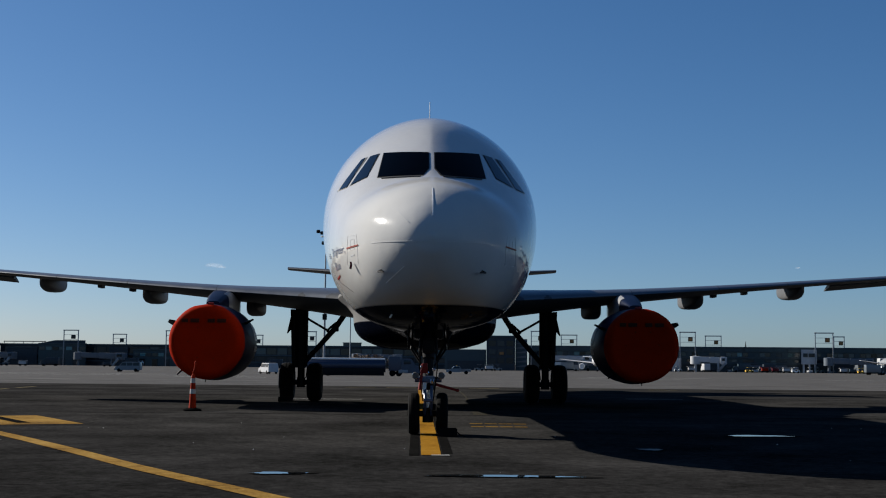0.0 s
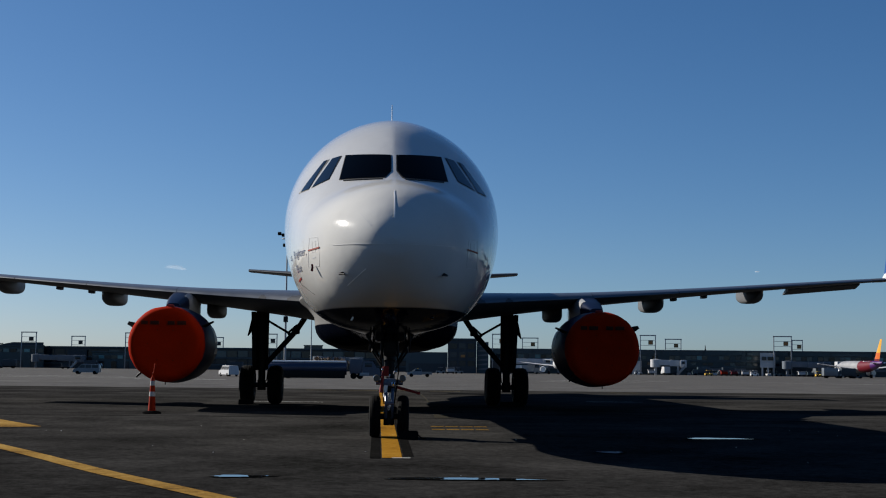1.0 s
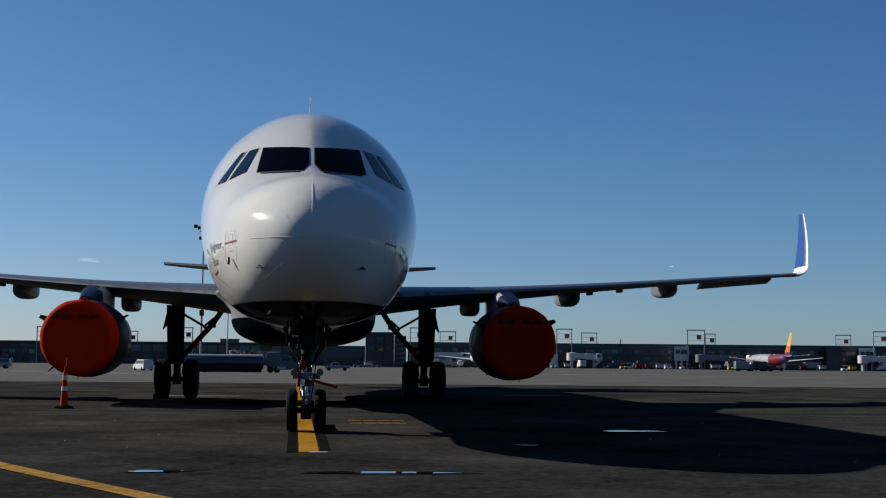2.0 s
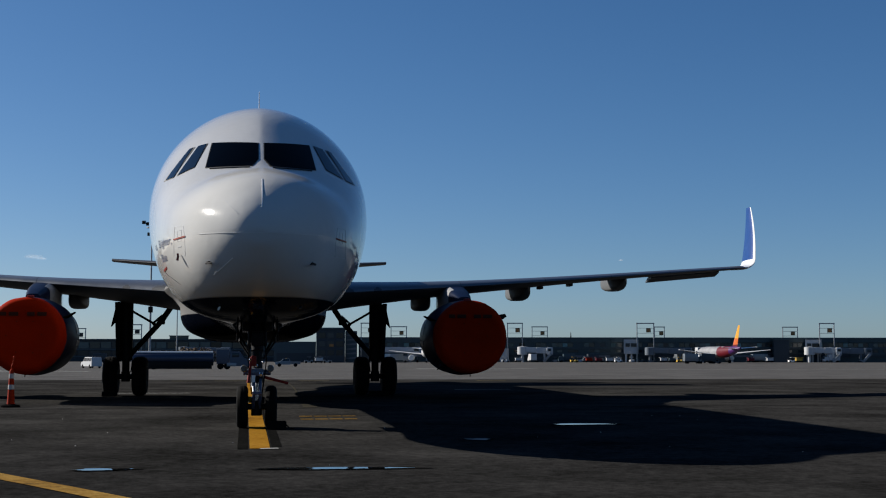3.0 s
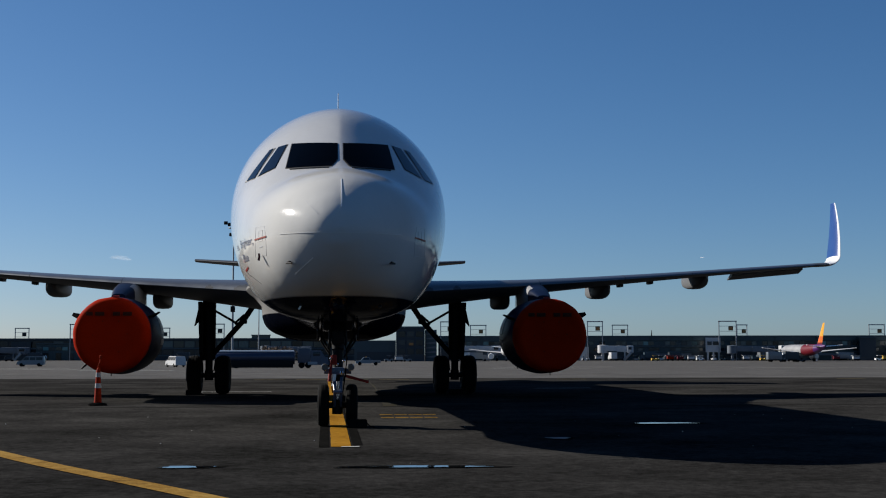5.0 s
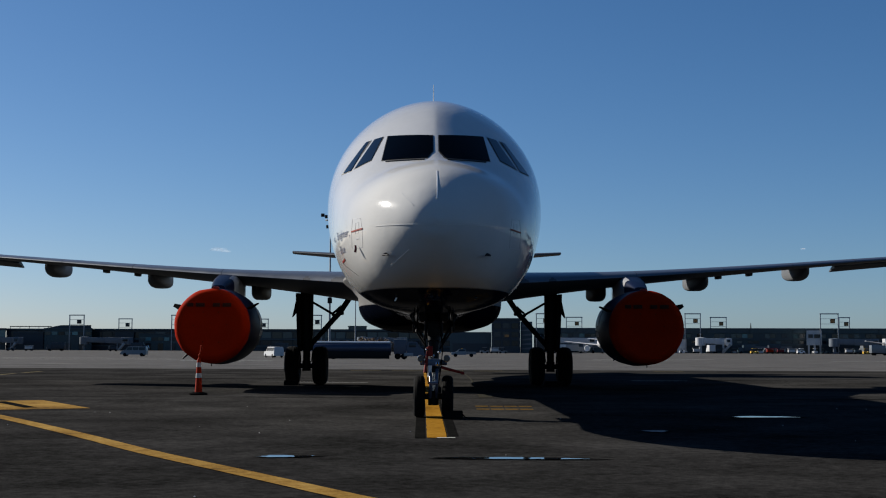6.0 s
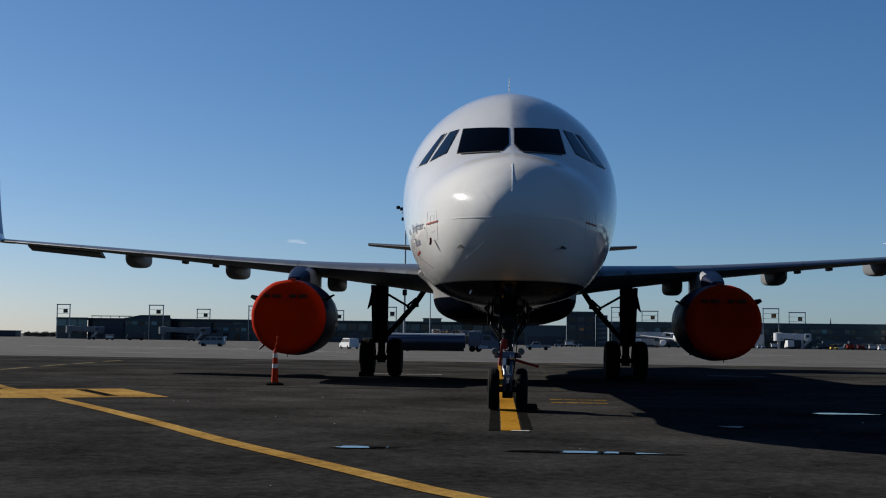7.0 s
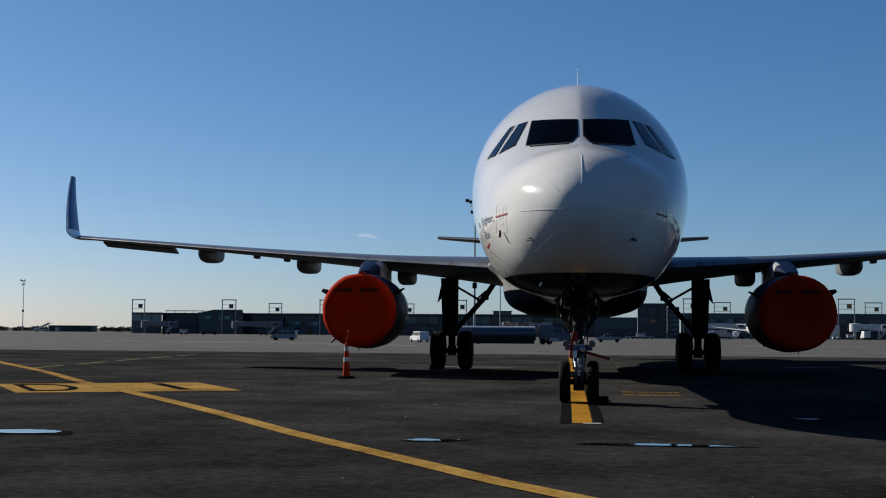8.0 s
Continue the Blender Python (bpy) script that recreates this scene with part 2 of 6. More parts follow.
LINE_PALE = surface("pale_panel_seam", (0.5, 0.5, 0.49), 0.45, bump=0.0, spec=0.2)
LINE_GREY = surface("grey_panel_seam", (0.40, 0.405, 0.41), 0.5, bump=0.0)
ORANGE = surface("orange_traffic_plastic", (0.25, 0.014, 0.001), 0.7, vary=0.15, scale=9, bump=0.005, spec=0.08)
REFLECT = surface("white_reflective_band", (0.34, 0.34, 0.33), 0.6, vary=0.2, scale=12, bump=0.0, spec=0.1)
RUBBER = surface("black_rubber", (0.006, 0.006, 0.006), 0.85, vary=0.2, scale=8, bump=0.01, spec=0.0)
CLADDING = surface("blue_grey_metal_cladding", (0.014, 0.036, 0.050), 0.45, vary=0.15, scale=0.3, fine=4, bump=0.0)
CLADDING_DARK = surface("dark_slate_cladding", (0.005, 0.015, 0.026), 0.5, vary=0.2, scale=0.3, fine=4, bump=0.0)
CURTAIN = glass("teal_curtain_wall_glass", (0.013, 0.036, 0.046), 0.12, 0.5, 0.8)
PALE = surface("pale_grey_panel", (0.41, 0.415, 0.42), 0.5, vary=0.12, scale=0.5, fine=5, bump=0.0)
# shade on the left bridges put into a darker copy of the white panel
BRIDGE_DIM = surface("shade_toned_bridge_panel", (0.085, 0.098, 0.115), 0.5, vary=0.15, scale=0.4, fine=5, bump=0.0)
BRIDGE = surface("white_corrugated_bridge_panel", (0.40, 0.41, 0.42), 0.5, vary=0.15, scale=0.4, fine=5, bump=0.0)
BRIDGE_BLUE = surface("blue_grey_corrugated_bridge_panel", (0.085, 0.105, 0.13), 0.5, vary=0.2, scale=0.4, fine=5, bump=0.0)
GALV = surface("galvanised_steel", (0.24, 0.25, 0.26), 0.5, metal=0.4, vary=0.15, scale=3, bump=0.0)
SIGN = surface("dark_sign_board", (0.02, 0.018, 0.015), 0.5, bump=0.0)
SIGN_FACE = surface("amber_sign_face", (0.30, 0.13, 0.03), 0.5, vary=0.2, scale=3, bump=0.0)
FOLIAGE = surface("dark_evergreen_foliage", (0.012, 0.015, 0.012), 0.9, vary=0.35, scale=0.6, fine=6, bump=0.0)
BARK = surface("grey_bark", (0.06, 0.05, 0.04), 0.9, vary=0.3, scale=2, bump=0.02)
GSE_YELLOW = surface("yellow_equipment_paint", (0.5, 0.3, 0.03), 0.5, vary=0.15, bump=0.0)
MAROON = surface("crimson_aircraft_paint", (0.10, 0.004, 0.010), 0.5, vary=0.1, bump=0.0, coat=0.05, spec=0.2)
GOLD = surface("golden_yellow_aircraft_paint", (0.58, 0.28, 0.02), 0.35, vary=0.1, bump=0.0)
AMBER = surface("amber_orange_aircraft_paint", (0.48, 0.10, 0.01), 0.35, vary=0.1, bump=0.0)
PURPLE = surface("violet_aircraft_paint", (0.06, 0.012, 0.10), 0.35, vary=0.1, bump=0.0)


# ------------------------------------------------------------------ building helpers
def finish(bm, name, material, smooth=True, sharp=35):
    bmesh.ops.recalc_face_normals(bm, faces=bm.faces)
    if smooth:
        for f in bm.faces:
            f.smooth = True
        for e in bm.edges:
            if len(e.link_faces) == 2 and e.calc_face_angle(0) > radians(sharp):
                e.smooth = False
    me = bpy.data.meshes.new(name)
    bm.to_mesh(me)
    bm.free()
    for k in material if isinstance(material, (list, tuple)) else [material]:
        me.materials.append(k)
    return me


def part(name, bm, material, parent=None, label="", smooth=True):
    ob = new(name, finish(bm, name, material, smooth))
    ob.parent = parent
    if label:
        tagged(ob, label)
    return ob


def thing(name, label, category, at=(0, 0, 0), turn=0, group="", kind=""):
    ob = new(name)
    ob.empty_display_size = 0.3
    ob.matrix_basis = pose(*at, 0, 0, turn)
    return tagged(ob, label, category, group, kind)


def curve_of(table):
    """A smooth curve through (position, value) pairs that never overshoots."""
    xs = np.array([a for a, _ in table], float)
    ys = np.array([b for _, b in table], float)
    h = np.diff(xs)
    d = np.diff(ys) / h
    m = np.concatenate([[d[0]], (d[:-1] + d[1:]) / 2, [d[-1]]])
    for i in range(1, len(d)):
        if d[i - 1] * d[i] <= 0:
            m[i] = 0
        else:
            m[i] = 2 * d[i - 1] * d[i] / (d[i - 1] + d[i])

    def at(x):
        x = min(max(x, xs[0]), xs[-1])
        i = min(int(np.searchsorted(xs, x, "right")) - 1, len(h) - 1)
        u = (x - xs[i]) / h[i]
        return float((1 + 2 * u) * (1 - u) ** 2 * ys[i] + u * (1 - u) ** 2 * h[i] * m[i]
                     + u * u * (3 - 2 * u) * ys[i + 1] + u * u * (u - 1) * h[i] * m[i + 1])

    return at


def loft(rings, bm=None, close=True, caps=True):
    bm = bm or bmesh.new()
    rows = [[bm.verts.new(p) for p in ring] for ring in rings]
    n = len(rows[0])
    for a, b in zip(rows, rows[1:]):
        for i in range(n if close else n - 1):
            j = (i + 1) % n
            bm.faces.new((a[i], a[j], b[j], b[i]))
    if caps and close:
        bm.faces.new(rows[0][::-1])
        bm.faces.new(rows[-1])
    return bm


def box(bm, c, size, bevel=0.0, m=None, taper=None):
    """A box with rounded edges about its centre c; taper shrinks its top in x and y."""
    made = bmesh.ops.create_cube(bm, size=1)["verts"]
    for v in made:
        k = taper if taper and v.co.z > 0 else (1, 1)
        v.co = Vector((v.co.x * size[0] * k[0], v.co.y * size[1] * k[1], v.co.z * size[2]))
    if bevel:
        edges = list({e for v in made for e in v.link_edges})
        made = bmesh.ops.bevel(bm, geom=edges, offset=bevel, segments=2, affect="EDGES", profile=0.6)["verts"]
        made = list({v for v in made})
        faces = {f for v in made for f in v.link_faces}
        made = list({v for f in faces for v in f.verts})
    bmesh.ops.transform(bm, matrix=Matrix.Translation(c) @ (m or Matrix()), verts=made)
    return bm


def rod(bm, a, b, r0, r1=None, n=12):
    """A round bar from a to b."""
    a, b = Vector(a), Vector(b)
    way = b - a
    q = way.to_track_quat("Z", "Y").to_matrix().to_4x4()
    made = bmesh.ops.create_cone(bm, cap_ends=True, segments=n, radius1=r0, radius2=r0 if r1 is None else r1, depth=way.length)["verts"]
    bmesh.ops.transform(bm, matrix=Matrix.Translation((a + b) / 2) @ q, verts=made)
    return bm


def lathe(bm, profile, axis="y", n=40, at=(0, 0, 0), flat=None):
    """Turns (along, radius) pairs about an axis through at. flat squashes the lower half."""
    rings = []
    for s, r in profile:
        ring = []
        for k in range(n):
            a = 2 * math.pi * k / n
            u, v = r * math.cos(a), r * math.sin(a)
            if flat and v < 0:
                v *= flat
            p = {"y": (u, s, v), "x": (s, u, v), "z": (u, v, s)}[axis]
            ring.append((p[0] + at[0], p[1] + at[1], p[2] + at[2]))
        rings.append(ring)
    return loft(rings, bm)


def tube(bm, points, r, n=8):
    """A round bar that follows a line of points."""
    pts = [Vector(p) for p in points]
    rings = []
    for i, p in enumerate(pts):
        t = (pts[min(i + 1, len(pts) - 1)] - pts[max(i - 1, 0)]).normalized()
        q = t.to_track_quat("Z", "Y")
        rings.append([p + q @ Vector((r * math.cos(2 * math.pi * k / n), r * math.sin(2 * math.pi * k / n), 0)) for k in range(n)])
    return loft(rings, bm)


# ------------------------------------------------------------------ ground
ground_height = curve_of([(-3000, -0.45), (-60, -0.45), (0, -0.207), (23, 0.0), (40, 0.085), (55, 0.12), (75, 0.10), (110, -0.1), (240, -1.0), (320, -1.12), (900, -1.12), (4500, -1.12)])
YS = [-3000, -1000, -300, -100] + list(range(-60, 130, 1)) + list(range(130, 340, 10)) + [400, 500, 600, 700, 900, 1200, 2000, 3000, 4500]


def sheet(x_of, ys, lift):
    """A strip of paving that follows the fall of the ground; x_of(y) gives its left and right side."""
    bm = bmesh.new()
    rows = []
    for y in ys:
        a, b = x_of(y)
        rows.append([bm.verts.new((a + (b - a) * k / 2, y, ground_height(y) + lift)) for k in range(3)])
    for p, q in zip(rows, rows[1:]):
        for i in range(2):
            bm.faces.new((p[i], p[i + 1], q[i + 1], q[i]))
    return bm


ground = part("ground", sheet(lambda y: (-4000, 4000), YS, 0.0), CONCRETE)
tagged(ground, "pale grey concrete airport paving reaching the horizon", "ground", kind="structure")
EDGE = 64.0
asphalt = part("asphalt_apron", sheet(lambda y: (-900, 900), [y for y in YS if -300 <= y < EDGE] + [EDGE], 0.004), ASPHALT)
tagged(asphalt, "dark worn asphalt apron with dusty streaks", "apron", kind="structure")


# ------------------------------------------------------------------ the airliner
# Local axes: x to its left wing's side as seen from ahead, y aft of the nose tip, z up from the ground under the nose wheels.
NOSE = 18.4
plane = thing("airliner", "parked twin-engine white airliner with midnight blue belly and orange engine covers", "airplane", (-0.012, NOSE, 0))

half_width = curve_of([(0, 0.0), (0.05, 0.235), (0.15, 0.405), (0.35, 0.62), (0.7, 0.89), (1.2, 1.165), (1.8, 1.42), (2.5, 1.61), (3.3, 1.76), (4.2, 1.88), (5.2, 1.95), (6.2, 1.975), (7.5, 1.975), (31, 1.975), (34, 1.85), (38, 1.35), (42, 0.65), (44.5, 0.15)])
top_line = curve_of([(0, 3.08), (0.05, 3.28), (0.15, 3.43), (0.35, 3.61), (0.7, 3.815), (1.2, 4.01), (1.7, 4.145), (1.95, 4.23), (2.3, 4.44), (2.75, 4.72), (3.3, 5.05), (4.0, 5.42), (4.7, 5.66), (5.4, 5.80), (6.2, 5.89), (7.2, 5.93), (8.5, 5.93), (36, 5.93), (40, 5.85), (44.5, 5.45)])
low_line = curve_of([(0, 3.08), (0.05, 2.88), (0.15, 2.74), (0.35, 2.54), (0.7, 2.32), (1.2, 2.15), (1.8, 2.03), (2.5, 1.94), (3.3, 1.88), (4.2, 1.83), (5.2, 1.80), (6.2, 1.79), (30, 1.79), (34, 2.2), (38, 3.1), (42, 4.3), (44.5, 5.05)])
mid_line = curve_of([(0, 3.08), (0.7, 3.08), (1.8, 3.18), (3.3, 3.45), (5.2, 3.72), (7, 3.82), (30, 3.86), (36, 4.3), (44.5, 5.25)])
ridge = curve_of([(0, 1.0), (0.9, 1.03), (2.1, 1.24), (3.2, 1.40), (4.4, 1.18), (6.0, 1.0), (44.5, 1.0)])


cheek = curve_of([(0, 0.0), (0.4, 0.10), (1.2, 0.34), (3.2, 0.34), (5.0, 0.10), (6.5, 0.0), (44.5, 0.0)])
jowl = curve_of([(0, 0.0), (0.3, 0.10), (1.2, 0.45), (3.2, 0.45), (5.0, 0.14), (6.5, 0.0), (44.5, 0.0)])


def body_ring(s, n=96):
    w, zt, zb, zm, p, full, flat = half_width(s) * 0.991, top_line(s), low_line(s), mid_line(s), ridge(s), jowl(s), cheek(s)
    ring = []
    for k in range(n):
        a = 2 * math.pi * k / n
        c, q = math.cos(a), math.sin(a)
        x = w * math.copysign(abs(c) ** (1 + (p - 1) * max(0, q) - full * max(0, -q) - flat * (1 - abs(q))), c)
        z = zm + (zt - zm if q > 0 else zm - zb) * q
        ring.append((x, s, z))
    return ring


stations = [0.002] + [0.012 + 7.6 * (i / 70) ** 1.7 for i in range(71)] + [9 + i for i in range(0, 22, 3)] + [30.5, 32, 33.5, 35, 36.5, 38, 39.5, 41, 42.5, 43.7, 44.5]
body_bm = loft([body_ring(s) for s in stations])
body_bm.normal_update()
BODY = BVHTree.FromBMesh(body_bm)
fuselage = part("fuselage", body_bm, LIVERY, plane, "glossy white fuselage over a midnight blue belly", True)


def on_body(p, way):
    hit, normal, _, _ = BODY.ray_cast(Vector(p), Vector(way).normalized())
    return hit, normal


def front_point(x, z):
    return on_body((x, -5, z), (0, 1, 0))


def side_point(s, z, side):
    return on_body((6 * side, s, z), (-side, 0, 0))


def patch(corners, find, lift, rows=10, cols=10, cut=0.0):
    """A skin panel between four corners (two numbers each), laid on the fuselage; corners go round."""
    bm = bmesh.new()
    a, b, c, d = [np.array(k, float) for k in corners]
    grid = []
    for i in range(rows + 1):
        v = i / rows
        line = []
        for j in range(cols + 1):
            u = j / cols
            p = (a * (1 - u) + b * u) * (1 - v) + (d * (1 - u) + c * u) * v
            p[0] += cut * (1 - u) ** 2 * max(0.0, 1 - v / 0.3)
            hit, nrm = find(*p)
            if nrm.dot(hit - Vector((0, hit.y, 3.8))) < 0:
                nrm = -nrm
            line.append(bm.verts.new(hit + nrm * lift))
        grid.append(line)
    for p, q in zip(grid, grid[1:]):
        for j in range(cols):
            bm.faces.new((p[j], p[j + 1], q[j + 1], q[j]))
    return bm


def stroke(points, find, width, lift, steps=14):
    """A thin raised line on the fuselage through the given places."""
    bm = bmesh.new()
    path = []
    for p, q in zip(points, points[1:]):
        for i in range(steps):
            path.append(np.array(p, float) * (1 - i / steps) + np.array(q, float) * i / steps)
    path.append(np.array(points[-1], float))
    hits = [find(*p) for p in path]
    hits = [h for h in hits if h[0] is not None]
    rows = []
    for i, (h, nrm) in enumerate(hits):
        t = hits[min(i + 1, len(hits) - 1)][0] - hits[max(i - 1, 0)][0]
        if nrm.dot(h - Vector((0, h.y + 1.5, 3.6))) < 0:
            nrm = -nrm
        s = t.cross(nrm).normalized() * width / 2
        rows.append((bm.verts.new(h - s + nrm * lift), bm.verts.new(h + s + nrm * lift), bm.verts.new(h + s - nrm * 0.01), bm.verts.new(h - s - nrm * 0.01)))
    for p, q in zip(rows, rows[1:]):
        for k in range(4):
            bm.faces.new((p[k], p[(k + 1) % 4], q[(k + 1) % 4], q[k]))
    return bm


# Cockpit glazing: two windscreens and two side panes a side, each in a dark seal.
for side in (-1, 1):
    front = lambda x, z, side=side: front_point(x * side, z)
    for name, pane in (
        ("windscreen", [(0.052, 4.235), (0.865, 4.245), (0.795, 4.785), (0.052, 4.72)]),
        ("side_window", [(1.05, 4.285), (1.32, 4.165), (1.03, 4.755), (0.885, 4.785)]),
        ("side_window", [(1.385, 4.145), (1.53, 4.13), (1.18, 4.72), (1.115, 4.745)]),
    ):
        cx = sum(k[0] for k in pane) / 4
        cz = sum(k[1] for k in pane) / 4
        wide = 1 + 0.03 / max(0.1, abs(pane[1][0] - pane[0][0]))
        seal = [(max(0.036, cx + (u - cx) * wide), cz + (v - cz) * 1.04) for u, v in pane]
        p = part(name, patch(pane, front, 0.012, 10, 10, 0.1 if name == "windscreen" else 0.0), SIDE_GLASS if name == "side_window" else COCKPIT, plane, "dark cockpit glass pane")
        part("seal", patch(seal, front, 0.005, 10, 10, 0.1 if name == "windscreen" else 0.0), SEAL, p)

# Wings
def airfoil(chord, thick, n=22):
    up, low = [], []
    for i in range(n + 1):
        t = (1 - math.cos(math.pi * i / n)) / 2
        y = 5 * thick * (0.2969 * math.sqrt(t) - 0.126 * t - 0.3516 * t * t + 0.2843 * t ** 3 - 0.1036 * t ** 4)
        c = 0.018 * math.sin(math.pi * t)
        up.append((t * chord, (y + c) * chord))
        # the underside falls away gently behind a tight leading edge
        d = y if t > 0.3 else 0.5 * thick * math.sin(math.pi / 2 * (t / 0.3) ** 0.8)
        low.append((t * chord, (c - d) * chord))
    return up[::-1] + low[1:-1]


wing_lead = curve_of([(0.78, 15.415), (1.93, 16.487), (6.237, 18.777), (16.81, 24.303)])
wing_chord = curve_of([(0.78, 7.21), (1.93, 6.14), (6.237, 3.80), (16.81, 1.442)])
wing_rise = curve_of([(0.78, 2.839), (1.93, 2.946), (6.237, 3.304), (16.81, 4.320)])
wing_thick = curve_of([(0.78, 0.133), (1.93, 0.128), (6.237, 0.099), (11.7, 0.084), (16.81, 0.085)])


def wing_section(x, side):
    twist = radians(3.5 - 5.0 * x / 17)
    pts = []
    for u, v in airfoil(wing_chord(x), wing_thick(x)):
        pts.append((side * x, wing_lead(x) + u * math.cos(twist) + v * math.sin(twist), wing_rise(x) - u * math.sin(twist) + v * math.cos(twist)))
    return pts


def wing_low(x, u):
    """Height of the wing's underside at span x, u of the chord."""
    twist = radians(3.5 - 5.0 * x / 17)
    c = wing_chord(x)
    y = 5 * wing_thick(x) * (0.2969 * math.sqrt(u) - 0.126 * u - 0.3516 * u * u + 0.2843 * u ** 3 - 0.1036 * u ** 4)
    return wing_rise(x) - u * c * math.sin(twist) + (0.018 * math.sin(math.pi * u) - y) * c


for side in (-1, 1):
    xs = [0.78, 1.46, 1.93, 2.92, 3.9, 4.87, 5.65, 6.237, 7.0, 8.3, 9.75, 11.2, 12.7, 14.1, 15.4, 16.81]
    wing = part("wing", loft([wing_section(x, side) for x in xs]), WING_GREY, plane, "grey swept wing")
    # slat: bright leading edge strip
    for x0, x1 in ((1.85, 5.92), (5.94, 8.77), (8.8, 11.2), (11.23, 13.54), (13.57, 16.18)):
        bm = bmesh.new()
        rows = []
        for i in range(9):
            x = x0 + (x1 - x0) * i / 8
            sec = [Vector(p) for p in wing_section(x, side)]
            mid = 22
            run = sec[mid - 6: mid + 2]
            c = Vector((side * x, wing_lead(x) + 0.5, wing_rise(x)))
            rows.append([bm.verts.new(p + (p - c).normalized() * 0.006) for p in run])
        for p, q in zip(rows, rows[1:]):
            for k in range(len(p) - 1):
                bm.faces.new((p[k], p[k + 1], q[k + 1], q[k]))
        part("slat", bm, BARE_METAL, wing, "bright metal leading edge")
    # winglet
    rings = []
    for i in range(17):
        t = i / 16
        a = radians(82) * min(1, t / 0.35) ** 0.9
        if t < 0.35:
            x, z = 16.81 + 0.507 * math.sin(a), 4.32 + 0.43 * (1 - math.cos(a))
        else:
            k = (t - 0.35) / 0.65
            x, z = 16.81 + 0.507 * math.sin(a) + 0.45 * k, 4.32 + 0.43 * (1 - math.cos(a)) + 1.95 * k
        lead = 24.303 + 0.34 * t + 1.41 * t * t
        chord = 1.413 - 0.292 * t - 0.682 * t * t
        ring = []
        for u, v in airfoil(chord, 0.10):
            ring.append((side * (x - v * math.sin(a)), lead + u, z + v * math.cos(a)))
        rings.append(ring)
    winglet = part("winglet", loft(rings[5:]), BLUE, wing, "upturned blue winglet")
    part("winglet_root", loft(rings[:6]), WHITE, wing, "white curved winglet root")
    bm = bmesh.new()
    rows = []
    for ring in rings[5:]:
        c = Vector(ring[0])
        rows.append([bm.verts.new(Vector(p) + (Vector(p) - c).normalized() * 0.008) for p in (ring[18:27])])
    for p, q in zip(rows, rows[1:]):
        for k in range(len(p) - 1):
            bm.faces.new((p[k], p[k + 1], q[k + 1], q[k]))
    part("leading_edge", bm, WHITE, winglet, "white leading edge strip")
    # drooped aileron
    bm = bmesh.new()
    rings = []
    for x in (13.35, 14.8, 16.18):
        c = wing_chord(x)
        y0, z0 = wing_lead(x) + 0.74 * c, wing_low(x, 0.74) + 0.05
        rings.append([(side * x, y0, z0 + 0.05), (side * x, y0 + 0.27 * c, z0 - 0.20), (side * x, y0 + 0.27 * c, z0 - 0.24), (side * x, y0 - 0.02, z0 - 0.12)])
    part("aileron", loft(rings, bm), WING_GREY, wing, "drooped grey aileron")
    # flap track fairings
    for x, lng, wid in ((5.12, 2.92, 0.234), (8.48, 3.12, 0.244), (12.08, 2.73, 0.229)):
        c = wing_chord(x)
        y0 = wing_lead(x) + 0.42 * c
        rings = []
        for i in range(15):
            t = i / 14
            g = (4 * t * (1 - t)) ** 0.5
            z = wing_low(x, min(0.98, 0.42 + 0.5 * t)) + 0.0 - 0.15 * g
            ring = []
            for k in range(20):
                a = 2 * math.pi * k / 20
                ca, sa = math.cos(a), math.sin(a)
                ring.append((side * x + wid * (0.04 + g) * math.copysign(abs(ca) ** 0.45, ca), y0 + lng * t, z + (0.22 if sa < 0 else 0.36) * (0.04 + g) * math.copysign(abs(sa) ** 0.6, sa)))
            rings.append(ring)
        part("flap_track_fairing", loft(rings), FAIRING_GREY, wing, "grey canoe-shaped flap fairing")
    # small drain masts and hinge covers under the wing
    for x in (8.97, 10.04):
        bm = box(bmesh.new(), (side * x, wing_lead(x) + 0.5 * wing_chord(x), wing_low(x, 0.5) - 0.03), (0.15, 0.4, 0.12), 0.03)
        part("access_blister", bm, WING_GREY, wing)

# Belly fairing
rings = []
belly_w = curve_of([(13.2, 0.9), (14.2, 1.58), (15.5, 1.85), (17.5, 1.96), (23.5, 1.96), (26, 1.8), (28.5, 0.9)])
belly_z = curve_of([(13.2, 1.83), (14.2, 1.72), (15.5, 1.66), (17.5, 1.69), (23.5, 1.69), (26, 1.72), (28.5, 1.85)])
for i in range(25):
    s = 13.2 + 15.3 * i / 24
    w, zb = belly_w(s), belly_z(s)
    rings.append([(w * (1 + 0.80 * max(0, math.sin(a)) * (1 - max(0, math.sin(a)) ** 2) - 0.06 * max(0, -math.sin(a))) * math.copysign(abs(math.cos(a)) ** 0.5, math.cos(a)), s, 2.55 + (2.55 - zb if math.sin(a) < 0 else 0.72) * math.copysign(abs(math.sin(a)) ** 0.55, math.sin(a))) for a in [2 * math.pi * k / 48 for k in range(48)]])
part("belly_fairing", loft(rings), LIVERY_BELLY_SHADED, plane, "midnight blue belly fairing with white shoulders toned down for shade")

